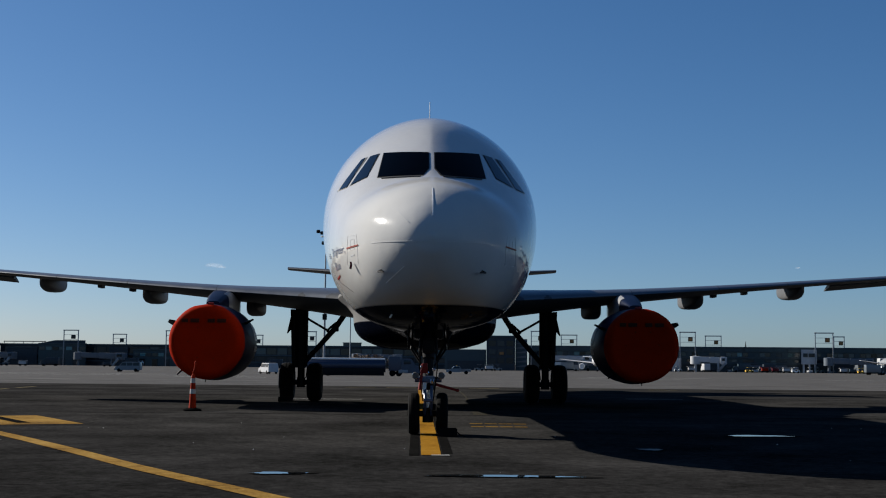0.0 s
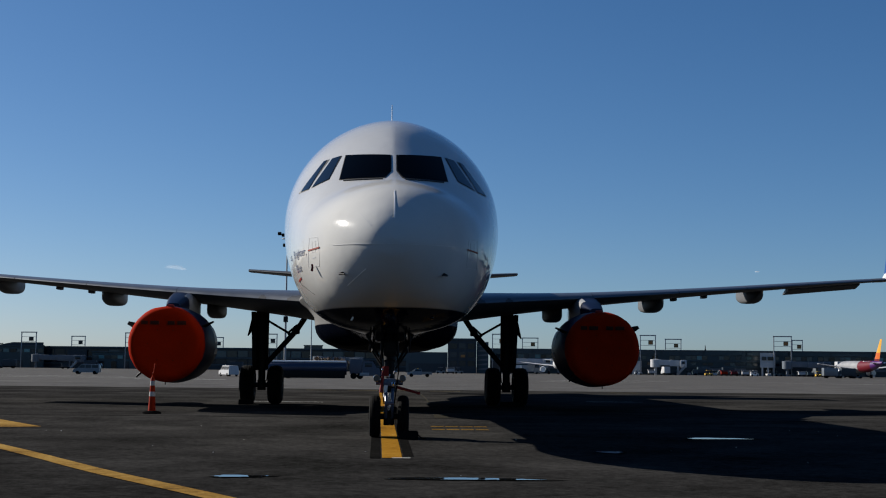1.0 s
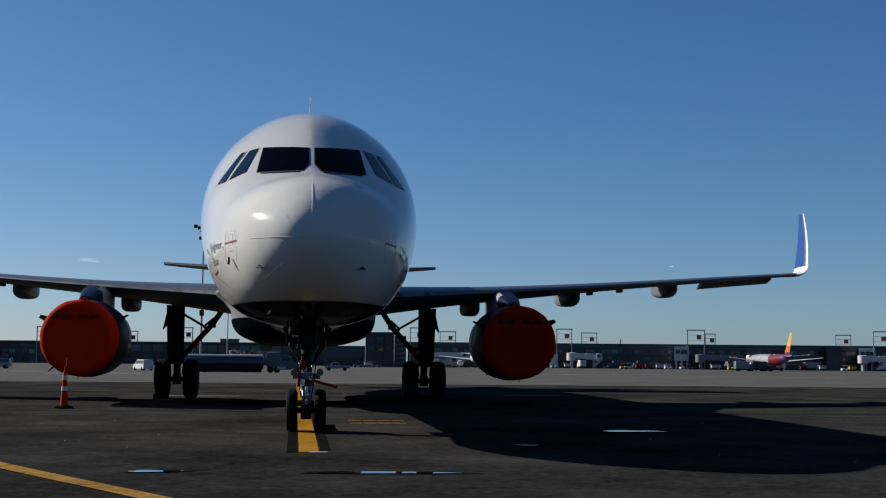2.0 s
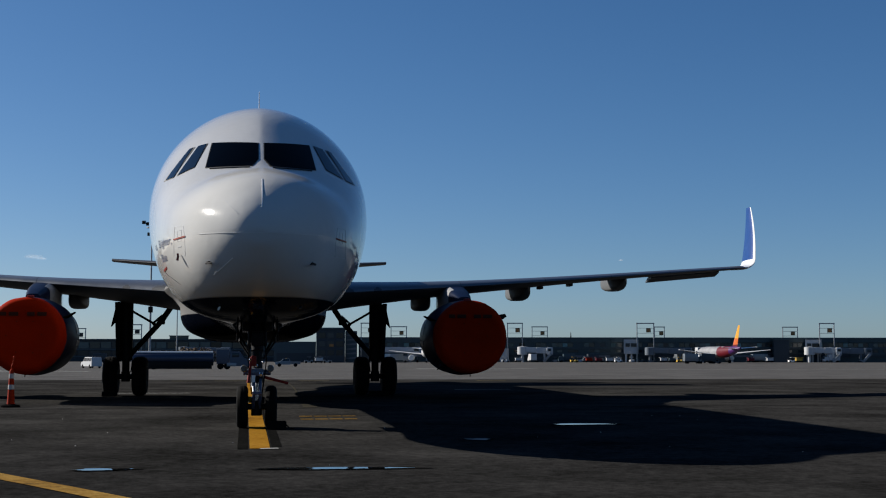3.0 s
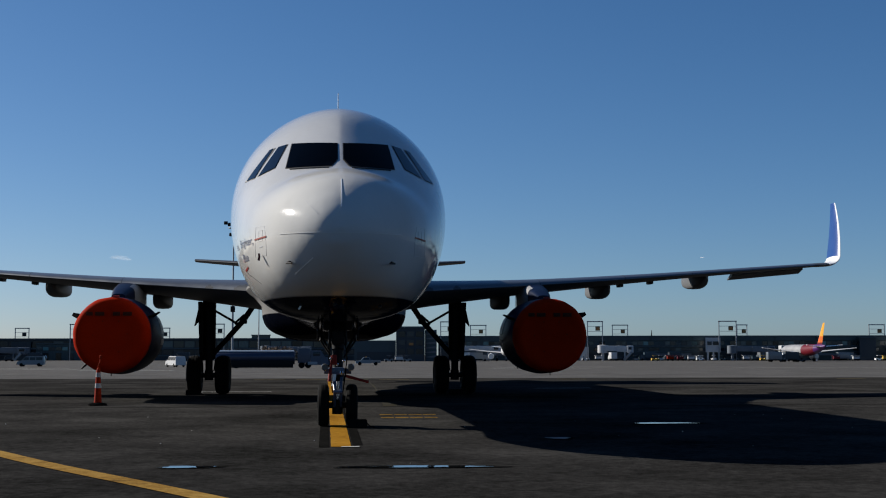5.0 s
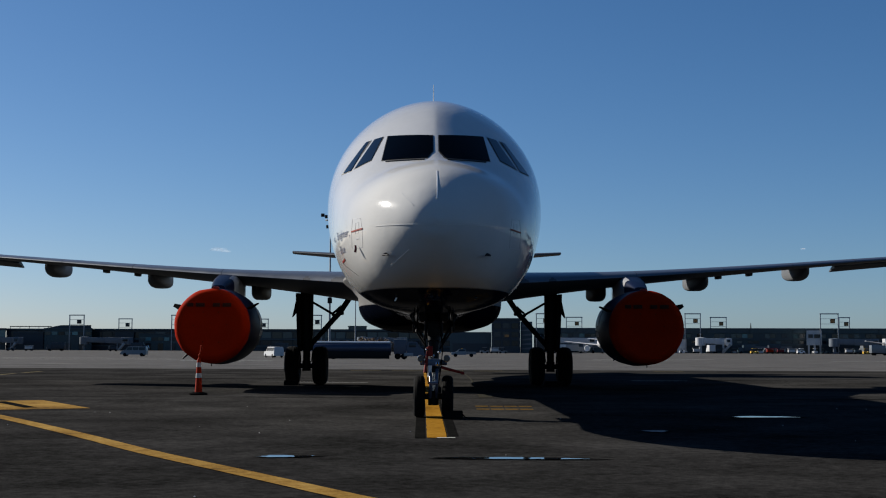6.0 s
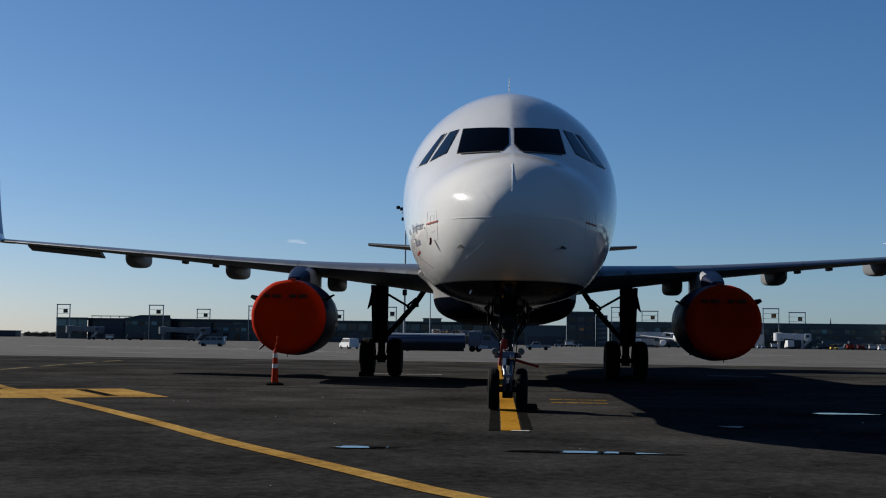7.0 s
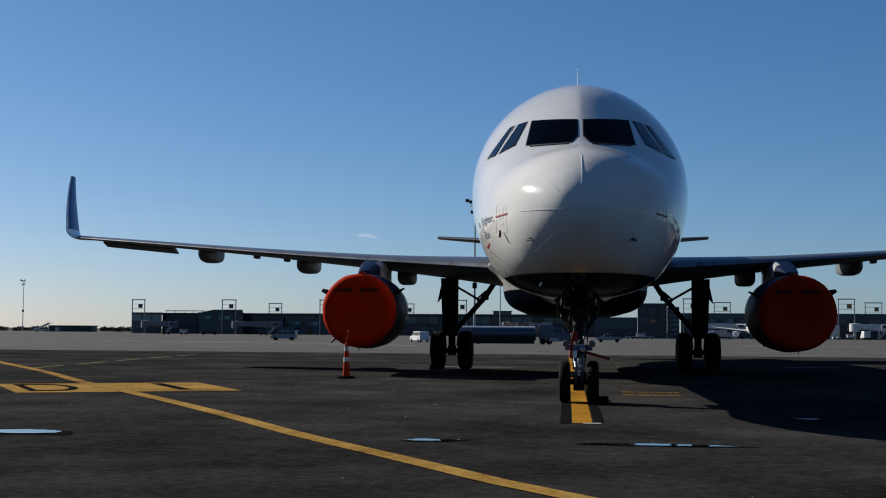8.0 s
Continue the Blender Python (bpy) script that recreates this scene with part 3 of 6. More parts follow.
# Tailplane and fin
for side in (-1, 1):
    rings = []
    for i in range(9):
        t = i / 8
        x = 0.3 + 5.92 * t
        lead, chord, z = 37.6 + 4.0 * t, 3.9 - 2.5 * t, 4.95 + 0.62 * t
        rings.append([(side * x, lead + u, z + v) for u, v in airfoil(chord, 0.10)])
    part("tailplane", loft(rings), WING_GREY, plane, "grey horizontal tailplane")
rings = []
for i in range(9):
    t = i / 8
    rings.append([(v, 36.2 + 4.9 * t + u, 5.6 + 5.2 * t) for u, v in airfoil(6.2 - 3.9 * t, 0.10)])
part("fin", loft(rings), BLUE, plane, "blue vertical fin")

# Engines
ENGINE_X, ENGINE_Z, LIP = 5.75, 1.777, 15.951
for side in (-1, 1):
    at = (side * ENGINE_X, 0, ENGINE_Z)
    bm = lathe(bmesh.new(), [(LIP + 0.08, 0.77), (LIP, 0.853), (LIP + 0.06, 0.916), (LIP + 0.3, 0.975), (LIP + 0.8, 1.023), (LIP + 1.6, 1.043), (LIP + 2.6, 1.013), (LIP + 3.5, 0.906), (LIP + 4.4, 0.76), (LIP + 4.4, 0.663), (LIP + 4.1, 0.565)], "y", 56, at, 0.99)
    nacelle = part("nacelle", bm, NAVY, plane, "midnight blue engine cowling")
    bm = lathe(bmesh.new(), [(LIP - 0.02, 0.862), (LIP - 0.05, 0.887), (LIP - 0.01, 0.933), (LIP + 0.10, 0.960), (LIP + 0.18, 0.972)], "y", 56, at, 0.99)
    part("intake_lip", bm, BARE_METAL, nacelle, "bare metal intake lip")
    # tarpaulin cover, drawn over the lip
    prof = [(LIP - 0.125, 0.02), (LIP - 0.135, 0.273), (LIP - 0.15, 0.536), (LIP - 0.175, 0.702), (LIP - 0.188, 0.77), (LIP - 0.183, 0.825), (LIP - 0.158, 0.882), (LIP - 0.11, 0.93), (LIP - 0.04, 0.966), (LIP + 0.05, 0.987), (LIP + 0.15, 0.996), (LIP + 0.2, 0.997), (LIP + 0.22, 0.987), (LIP + 0.20, 0.977)]
    bm = lathe(bmesh.new(), prof, "y", 72, at, 0.99)
    for v in bm.verts:
        r = math.hypot(v.co.x - at[0], v.co.z - at[2])
        k = noise.noise(Vector((v.co.x * 1.7, v.co.y * 2, v.co.z * 1.7)))
        if r < 0.82:
            v.co.y += 0.012 * k
        else:
            v.co += Vector((v.co.x - at[0], 0, v.co.z - at[2])).normalized() * 0.012 * noise.noise(v.co * 5)
    cover = part("engine_cover", bm, TARP, nacelle, "orange-red tarpaulin engine cover")
    # two faded rows of unreadable stencil marks near the top
    for x0, x1 in ((-0.62, -0.45), (-0.39, -0.16), (0.06, 0.24), (0.31, 0.54)):
        bm = box(bmesh.new(), (at[0] + (x0 + x1) / 2, LIP - 0.168, at[2] + 0.55), (x1 - x0, 0.06, 0.10), 0.004)
        part("stencil", bm, STENCIL, cover, "faded dark stencil bar")
    for gx, gz in ((-0.45, 0.0), (-0.2, 0.36), (0.2, 0.36), (0.42, 0.03), (-0.2, -0.42), (0.22, -0.43)):
        part("grommet", lathe(bmesh.new(), [(-0.16, 0.004), (-0.16, 0.014), (-0.08, 0.018)], "y", 12, (at[0] + gx, LIP, at[2] + gz)), STENCIL, cover)
    bm = box(bmesh.new(), (at[0] + 0.1 * -side, LIP + 0.05, at[2] + 0.985), (0.16, 0.12, 0.10), 0.025)
    part("cover_strap", bm, RED, cover, "red strap end")
    bm = rod(bmesh.new(), (at[0], LIP + 0.1, at[2] - 0.955), (at[0], LIP + 0.1, at[2] - 1.055), 0.012)
    part("drain_pin", bm, DARK_STEEL, nacelle)
    bm = rod(bmesh.new(), (at[0] - 0.70, LIP + 0.5, at[2] - 0.74), (at[0] - 0.83, LIP + 0.5, at[2] - 0.87), 0.035, 0.02)
    part("cowl_latch", bm, DARK_STEEL, nacelle)
    # strakes on both flanks of the cowling
    for k, rise in ((-1, 0.50), (1, 0.56)):
        bm = bmesh.new()
        a = math.atan2(rise, 1.0)
        r = 1.023
        o = Vector((at[0] + k * r * math.cos(a), 0, at[2] + r * math.sin(a)))
        w = Vector((k * math.cos(a), 0, math.sin(a)))
        big = (k == side)
        tall = 0.24 if big else 0.26
        thick = 0.045 if big else 0.014
        ring = [o + Vector((0, LIP + 0.40, 0)) - w * 0.05, o + Vector((0, LIP + 0.7, 0)) + w * tall, o + Vector((0, LIP + (1.5 if big else 0.95), 0)) + w * tall, o + Vector((0, LIP + (1.65 if big else 1.15), 0)) - w * 0.03]
        side_way = w.cross(Vector((0, 1, 0))) * thick
        loft([[p - side_way for p in ring], [p + side_way for p in ring]], bm)
        part("strake", bm, RUBBER, nacelle, "dark cowling strake")
    # pylon
    rings = []
    for i in range(11):
        t = i / 10
        s = LIP + 1.0 + 4.4 * t
        zl = ENGINE_Z + 0.84 - 0.22 * t
        zt = ENGINE_Z + 1.12 + 0.43 * min(1, t / 0.42) ** 0.8
        w = 0.08 + 0.29 * math.sin(math.pi * min(1, 0.12 + t * 0.8))
        ring = []
        for k in range(20):
            a = 2 * math.pi * k / 20
            ring.append((side * ENGINE_X + w * math.copysign(abs(math.cos(a)) ** 0.6, math.cos(a)), s, (zl + zt) / 2 + (zt - zl) / 2 * math.copysign(abs(math.sin(a)) ** 0.6, math.sin(a))))
        rings.append(ring)
    # pale inboard flank of the pylon
    bm = bmesh.new()
    mid = side * ENGINE_X
    rows = [[bm.verts.new((mid + (p[0] - mid) * 1.02 - side * 0.006, p[1], p[2] + 0.006)) for p in sorted((q for q in ring if (q[0] - mid) * side < -0.02), key=lambda q: math.atan2(q[2] - (ring[5][2] + ring[15][2]) / 2, -side * (q[0] - mid)))][2:] for ring in rings[2:7]]
    for p, q in zip(rows, rows[1:]):
        for j in range(len(p) - 1):
            bm.faces.new((p[j], p[j + 1], q[j + 1], q[j]))
    part("pylon_panel", bm, PYLON_PALE, nacelle, "pale inboard pylon panel")
    part("pylon", loft(rings[:6]), NAVY, nacelle, "midnight blue pylon front")
    part("pylon_fairing", loft(rings[5:]), WHITE, nacelle, "white pylon fairing under the wing")
    # white panels painted on the inboard flank of the cowling
    cowl = curve_of([(LIP + 0.3, 0.975), (LIP + 0.8, 1.023), (LIP + 1.6, 1.043), (LIP + 2.6, 1.013), (LIP + 3.5, 0.906)])
    for a0, a1 in ((-13, -5), (4, 30)):
        bm = bmesh.new()
        grid = []
        for i in range(9):
            s = LIP + 1.9 + 0.9 * i / 8
            row = []
            for j in range(9):
                a = radians(a0 + (a1 - a0) * j / 8)
                r = cowl(s) + 0.006
                row.append(bm.verts.new((at[0] - side * r * math.cos(a), s, at[2] + r * math.sin(a) * (1 if a > 0 else 0.99))))
            grid.append(row)
        for p, q in zip(grid, grid[1:]):
            for j in range(8):
                bm.faces.new((p[j], p[j + 1], q[j + 1], q[j]))
        part("cowl_panel", bm, COWL_WHITE, nacelle, "white painted cowling panel")


# Landing gear
def wheel(parent, x, s, r, w, ground):
    z = ground + r
    prof = [(-w / 2 + 0.02, r * 0.50), (-w / 2, r * 0.62), (-w / 2, r * 0.80), (-w / 2 + w * 0.09, r * 0.93), (-w * 0.22, r * 0.99), (-w * 0.2, r * 0.985), (-w * 0.17, r * 0.985), (-w * 0.15, r), (-w * 0.03, r), (-w * 0.02, r * 0.987), (w * 0.02, r * 0.987), (w * 0.03, r), (w * 0.15, r), (w * 0.17, r * 0.985), (w * 0.2, r * 0.985), (w * 0.22, r * 0.99), (w / 2 - w * 0.09, r * 0.93), (w / 2, r * 0.80), (w / 2, r * 0.62), (w / 2 - 0.02, r * 0.50)]
    wh = part("wheel", lathe(bmesh.new(), [(-w * 0.40, 0.03), (-w * 0.42, r * 0.2), (-w * 0.34, r * 0.3), (-w * 0.30, r * 0.44), (-w * 0.46, r * 0.50), (-w * 0.44, r * 0.53), (w * 0.44, r * 0.53), (w * 0.46, r * 0.50), (w * 0.30, r * 0.44), (w * 0.34, r * 0.3), (w * 0.42, r * 0.2), (w * 0.40, 0.03)], "x", 36, (x, s, z)), STEEL, parent, "grey wheel hub")
    part("tyre", lathe(bmesh.new(), prof, "x", 48, (x, s, z)), TYRE, wh, "black rubber tyre")
    return wh


GEAR_S = 21.4
for side in (-1, 1):
    g = ground_height(NOSE + GEAR_S)
    gx = side * 3.72
    leg = part("main_gear_leg", rod(rod(bmesh.new(), (gx, GEAR_S, g + 1.05), (gx, GEAR_S - 0.1, 3.1), 0.19, 0.20, 20), (gx, GEAR_S, g + 0.5), (gx, GEAR_S, g + 1.3), 0.11, 0.11, 18), DARK_STEEL, plane, "dark main landing gear leg")
    part("axle", rod(rod(bmesh.new(), (gx - 0.6, GEAR_S, g + 0.57), (gx + 0.6, GEAR_S, g + 0.57), 0.08), (gx, GEAR_S, g + 0.42), (gx, GEAR_S, g + 0.72), 0.13), DARK_STEEL, leg)
    for dx in (-0.42, 0.42):
        wheel(leg, gx + dx, GEAR_S, 0.585, 0.43, g)
    # gear leg door on the outboard side
    bm = bmesh.new()
    rings = []
    for z, w0, w1 in ((g + 1.02, -0.20, 0.25), (g + 1.25, -0.45, 0.5), (2.2, -0.55, 0.6), (2.85, -0.6, 0.62)):
        xo = gx + side * (0.13 + 0.03 * (z - g - 1.0))
        rings.append([(xo, GEAR_S + w0, z), (xo + side * 0.12, GEAR_S + w0 + 0.04, z), (xo + side * 0.12, GEAR_S + w1, z), (xo, GEAR_S + w1, z)])
    part("gear_door", loft(rings, bm), DARK_STEEL, leg, "dark gear leg door")
    bm = bmesh.new()
    loft([[(gx + side * (0.22 + k), GEAR_S - 0.6, 2.30), (gx + side * (0.37 + k), GEAR_S - 0.6, 2.12), (gx + side * (0.24 + k), GEAR_S - 0.6, 2.72)] for k in (0, 0.03)], bm)
    part("door_flap", bm, DARK_STEEL, leg)
    # folding side stay up to the wing root
    bm = bmesh.new()
    knee = (gx - side * 1.02, GEAR_S - 0.15, 2.30)
    rod(bm, (gx - side * 0.10, GEAR_S - 0.05, g + 1.18), knee, 0.075, 0.085)
    rod(bm, knee, (gx - side * 1.45, GEAR_S - 0.15, 2.95), 0.085, 0.08)
    box(bm, knee, (0.22, 0.16, 0.2), 0.04)
    part("side_stay", bm, DARK_STEEL, leg)
    bm = bmesh.new()
    mid = (gx - side * 0.78, GEAR_S - 0.1, 2.24)
    rod(bm, (gx - side * 0.12, GEAR_S - 0.05, 2.62), mid, 0.035)
    rod(bm, mid, (gx - side * 0.85, GEAR_S - 0.1, 2.16), 0.05)
    rod(bm, mid, (gx - side * 1.05, GEAR_S - 0.1, 2.48), 0.035)
    part("lock_stay", bm, DARK_STEEL, leg)
    # torque link and hoses
    bm = bmesh.new()
    rod(bm, (gx, GEAR_S + 0.16, g + 1.25), (gx, GEAR_S + 0.48, g + 0.9), 0.05, 0.04)
    rod(bm, (gx, GEAR_S + 0.48, g + 0.9), (gx, GEAR_S + 0.12, g + 0.6), 0.04, 0.05)
    part("torque_link", bm, DARK_STEEL, leg)
    bm = bmesh.new()
    for k in (-1, 1):
        tube(bm, [(gx + k * 0.10, GEAR_S - 0.16, g + 1.9), (gx + k * 0.17, GEAR_S - 0.2, g + 1.4), (gx + k * 0.2, GEAR_S - 0.22, g + 1.0), (gx + k * 0.16, GEAR_S - 0.16, g + 0.7)], 0.016, 6)
    part("brake_hose", bm, RUBBER, leg)

# Nose gear
NG = 4.95
g = ground_height(NOSE + NG)
# upper leg's shade put into the colour: near-black metal, enamel only lower down
bm = rod(bmesh.new(), (0, NG, g + 0.95), (0, NG + 0.25, 2.15), 0.095, 0.11, 20)
rod(bm, (0, NG, g + 0.80), (0, NG, g + 1.0), 0.12, 0.12, 20)
nose_leg = part("nose_gear_leg", bm, DARK_STEEL, plane, "nose landing gear leg darkened for shade")
part("piston", rod(bmesh.new(), (0, NG, g + 0.34), (0, NG, g + 0.85), 0.075, 0.075, 20), CHROME, nose_leg, "chrome gear piston")
part("axle", rod(rod(bmesh.new(), (-0.36, NG, g + 0.375), (0.36, NG, g + 0.375), 0.055), (0, NG, g + 0.22), (0, NG, g + 0.48), 0.095), DARK_STEEL, nose_leg)
for dx in (-0.25, 0.25):
    wheel(nose_leg, dx, NG, 0.375, 0.205, g)
bm = bmesh.new()
for k in (-1, 1):
    rod(bm, (k * 0.06, NG - 0.14, g + 0.86), (k * 0.05, NG - 0.38, g + 0.62), 0.028)
    rod(bm, (k * 0.05, NG - 0.38, g + 0.62), (k * 0.06, NG - 0.08, g + 0.36), 0.028)
rod(bm, (-0.08, NG - 0.38, g + 0.62), (0.08, NG - 0.38, g + 0.62), 0.03)
part("torque_link", bm, STEEL, nose_leg)
bm = box(bmesh.new(), (0, NG - 0.10, g + 0.98), (0.24, 0.2, 0.13), 0.03)
rod(bm, (-0.24, NG - 0.05, g + 0.98), (0.24, NG - 0.05, g + 0.98), 0.05)
part("steering_collar", bm, STEEL, nose_leg)
for k in (-1, 1):
    part("taxi_light", lathe(bmesh.new(), [(-0.08, 0.02), (-0.08, 0.052), (-0.05, 0.064), (0.02, 0.06), (0.08, 0.025), (0.09, 0.01)], "y", 24, (k * 0.23, NG - 0.16, g + 1.05)), LAMP_GLASS, nose_leg, "round taxi light")
    part("takeoff_light", lathe(bmesh.new(), [(-0.09, 0.02), (-0.09, 0.062), (-0.05, 0.078), (0.03, 0.074), (0.11, 0.04), (0.12, 0.01)], "y", 24, (k * 0.20, NG + 0.02, 1.78)), DARK_STEEL, nose_leg, "round takeoff light")
    bm = bmesh.new()
    rod(bm, (k * 0.11, NG, g + 1.22), (k * 0.31, NG + 0.15, 1.52), 0.018)
    rod(bm, (k * 0.31, NG + 0.15, 1.52), (k * 0.27, NG + 0.45, 1.95), 0.02)
    part("drag_stay", bm, DARK_STEEL, nose_leg)
    part("bay_door", box(bmesh.new(), (k * 0.36, NG + 0.75, 1.70), (0.03, 1.1, 0.34), 0.01), DARK_STEEL, nose_leg, "dark nose gear bay door")
bm = rod(bmesh.new(), (0, NG + 0.05, 1.36), (0, NG + 0.2, 1.92), 0.11, 0.14, 18)
box(bm, (0.0, NG - 0.02, 1.58), (0.24, 0.2, 0.26), 0.05)
rod(bm, (-0.15, NG + 0.1, 1.40), (-0.12, NG + 0.1, 1.9), 0.035)
rod(bm, (0.14, NG + 0.1, 1.44), (0.12, NG + 0.1, 1.9), 0.035)
part("retraction_actuator", bm, DARK_STEEL, nose_leg, "near-black retraction gear")
for u, v, r in ((0.07, 0.95, 0.05), (-0.06, 0.88, 0.035), (-0.015, 1.10, 0.03), (0.10, 1.16, 0.028), (-0.12, 1.20, 0.03)):
    part("hydraulic_fitting", lathe(bmesh.new(), [(-r, r * 0.2), (-r * 0.7, r * 0.75), (0, r), (r * 0.7, r * 0.75), (r, r * 0.2)], "z", 16, (u, NG - 0.19, g + v)), CHROME, nose_leg, "bright metal hydraulic fitting")
part("sleeve", rod(bmesh.new(), (-0.075, NG - 0.2, g + 0.72), (-0.06, NG - 0.2, g + 0.93), 0.03, 0.035, 14), WHITE, nose_leg, "white enamelled sleeve")
for k in (-1, 1):
    part("bay_strut", rod(bmesh.new(), (k * 0.43, NG + 0.35, 1.86), (k * 0.15, NG + 0.1, 1.34), 0.028, 0.024), DARK_STEEL, nose_leg)
bm = rod(bmesh.new(), (-0.10, NG - 0.16, g + 1.25), (-0.15, NG - 0.22, g + 0.80), 0.022, 0.03)
box(bm, (-0.06, NG - 0.2, g + 1.18), (0.09, 0.04, 0.18), 0.015)
part("warning_streamer", bm, RED, nose_leg, "red warning streamer")
bm = rod(bmesh.new(), (0.12, NG - 0.14, g + 0.90), (0.50, NG - 0.16, g + 0.80), 0.028, 0.022)
box(bm, (0.52, NG - 0.16, g + 0.795), (0.06, 0.06, 0.05), 0.012)
part("steering_bypass_handle", bm, RED, nose_leg, "red ground lock handle")
bm = bmesh.new()
for k, u in ((-1, 0.02), (1, 0.04)):
    tube(bm, [(k * 0.11, NG - 0.1, 1.7), (k * 0.16, NG - 0.18, g + 1.2), (k * 0.13, NG - 0.2, g + 0.9), (k * 0.09, NG - 0.12, g + 0.6)], 0.012, 6)
part("hose", bm, RUBBER, nose_leg)

# Small fittings on the nose
part("whip_antenna", rod(rod(bmesh.new(), (0, 7.6, 5.9), (0, 7.62, 6.55), 0.014, 0.007, 8), (0, 7.6, 5.88), (0, 7.6, 5.97), 0.06, 0.03), WHITE, plane, "thin white whip antenna")
part("diverter_strip", stroke([(0.0, 3.88), (0.0, 3.38)], front_point, 0.014, 0.006), WHITE, plane, "thin raised white strip")
for pts, wide, paint in (
    ([(-0.52, 3.50), (-0.34, 3.28)], 0.008, LINE_GREY),
    ([(-0.67, 2.45), (-0.40, 2.67)], 0.014, WHITE),
    ([(-0.90, 3.035), (-0.30, 3.005), (0.30, 3.005), (0.90, 3.035)], 0.010, LINE_PALE),
):
    part("diverter_strip", stroke(pts, front_point, wide, 0.006), paint, plane, "thin raised strip on the radome")
part("wiper", stroke([(-0.80, 4.215), (-0.18, 4.205)], front_point, 0.022, 0.016), SEAL, plane, "parked black wiper")
part("wiper", stroke([(0.80, 4.215), (0.18, 4.205)], front_point, 0.022, 0.016), SEAL, plane, "parked black wiper")
for side in (-1, 1):
    front = lambda x, z, side=side: front_point(x * side, z)
    part("probe", rod(rod(bmesh.new(), front(0.74, 2.625)[0], front(0.74, 2.625)[0] + Vector((side * 0.05, -0.04, -0.02)), 0.022, 0.014), front(0.74, 2.625)[0] + Vector((side * 0.05, -0.04, -0.02)), front(0.74, 2.625)[0] + Vector((-side * 0.03, -0.24, -0.03)), 0.014, 0.010), DARK_STEEL, plane, "dark pitot probe")
    # outlined static port panel with its red-flagged cover
    outline = [(1.145, 3.20), (1.285, 3.21), (1.30, 3.0), (1.295, 2.77), (1.11, 2.76), (1.12, 3.0), (1.145, 3.20)]
    part("port_outline", stroke(outline, front, 0.006, 0.003, 6), LINE_GREY, plane, "thin grey panel outline")
    inner = [(1.175, 3.14), (1.235, 3.14), (1.235, 2.98), (1.175, 2.98), (1.175, 3.14)]
    part("port_outline", stroke(inner, front, 0.005, 0.003, 5), LINE_GREY, plane)
    part("port_cover", stroke([(1.11, 3.035), (1.30, 3.02)], front, 0.022, 0.010, 10), FADED_RED, plane, "faded red protective port cover")
    part("port_mark", stroke([(1.17, 2.90), (1.23, 2.895)], front, 0.018, 0.004, 6), LINE_GREY, plane)
    if side < 0:
        foot = front(1.20, 2.80)[0] + Vector((side * 0.03, -0.03, 0))
        leaf = [foot + Vector((dx, dy, dz)) * 0.75 for dx, dy, dz in ((-0.02, 0, 0), (0.02, 0, 0), (0.03, -0.02, -0.07), (0.02, -0.01, -0.15), (-0.03, 0, -0.14), (-0.012, -0.025, -0.07))]
        part("warning_flag", loft([leaf, [p + Vector((0, 0.012, 0)) for p in leaf]]), MAROON, plane, "dark red hanging warning flag")
        part("hatch_seam", stroke([(1.48, 2.60), (1.44, 2.55), (1.21, 2.37)], front, 0.009, 0.004, 12), DARK_STEEL, plane, "thin dark hatch outline")
        part("hatch_tag", stroke([(1.50, 2.62), (1.44, 2.65)], front, 0.03, 0.008, 6), RED, plane, "small red tag")
    if side > 0:
        part("landing_lamp", lathe(bmesh.new(), [(-0.03, 0.005), (-0.025, 0.025), (0.0, 0.03), (0.06, 0.025)], "y", 16, tuple(front(0.63, 2.03)[0])), SIDE_GLASS, plane, "small dark lamp")
    else:
        at = front(0.63, 2.03)[0]
        part("blade_antenna", loft([[(at.x + u, at.y + v, at.z + w) for v in (-0.03, 0.05)] + [(at.x + u + 0.03, at.y + v, at.z + w) for v in (0.05, -0.03)] for u, w in ((0.018, 0.025), (0.0, -0.015), (-0.02, -0.055))]), WHITE, plane, "small white blade antenna")


def lettering(name, text, size, end_x, z):
    """Flat letters laid on the starboard cheek, reading towards the nose."""
    data = bpy.data.curves.new(name, "FONT")
    data.body = text
    data.size = size
    data.resolution_u = 3
    probe = new(name, data)
    me = bpy.data.meshes.new_from_object(probe.evaluated_get(bpy.context.evaluated_depsgraph_get()))
    bpy.data.objects.remove(probe)
    bm = bmesh.new()
    bm.from_mesh(me)
    bmesh.ops.subdivide_edges(bm, edges=[e for e in bm.edges if e.calc_length() > size * 0.3], cuts=2)
    wide = max(v.co.x for v in bm.verts)
    for v in bm.verts:
        hit, nrm = side_point(end_x + (wide - v.co.x) * 1.5, z + v.co.y, -1)
        v.co = hit + Vector((-0.7, -0.5, 0)).normalized() * 0.008
    return bm


part("slogan", lettering("slogan", "es,", 0.175, 2.78, 2.965), LETTERING, plane, "dark blue painted lettering")
part("slogan", lettering("slogan", "Brighter,", 0.175, 1.62, 2.965), LETTERING, plane, "dark blue painted lettering")
part("slogan", lettering("slogan", "Blue", 0.175, 2.05, 2.74), LETTERING, plane, "dark blue painted lettering")


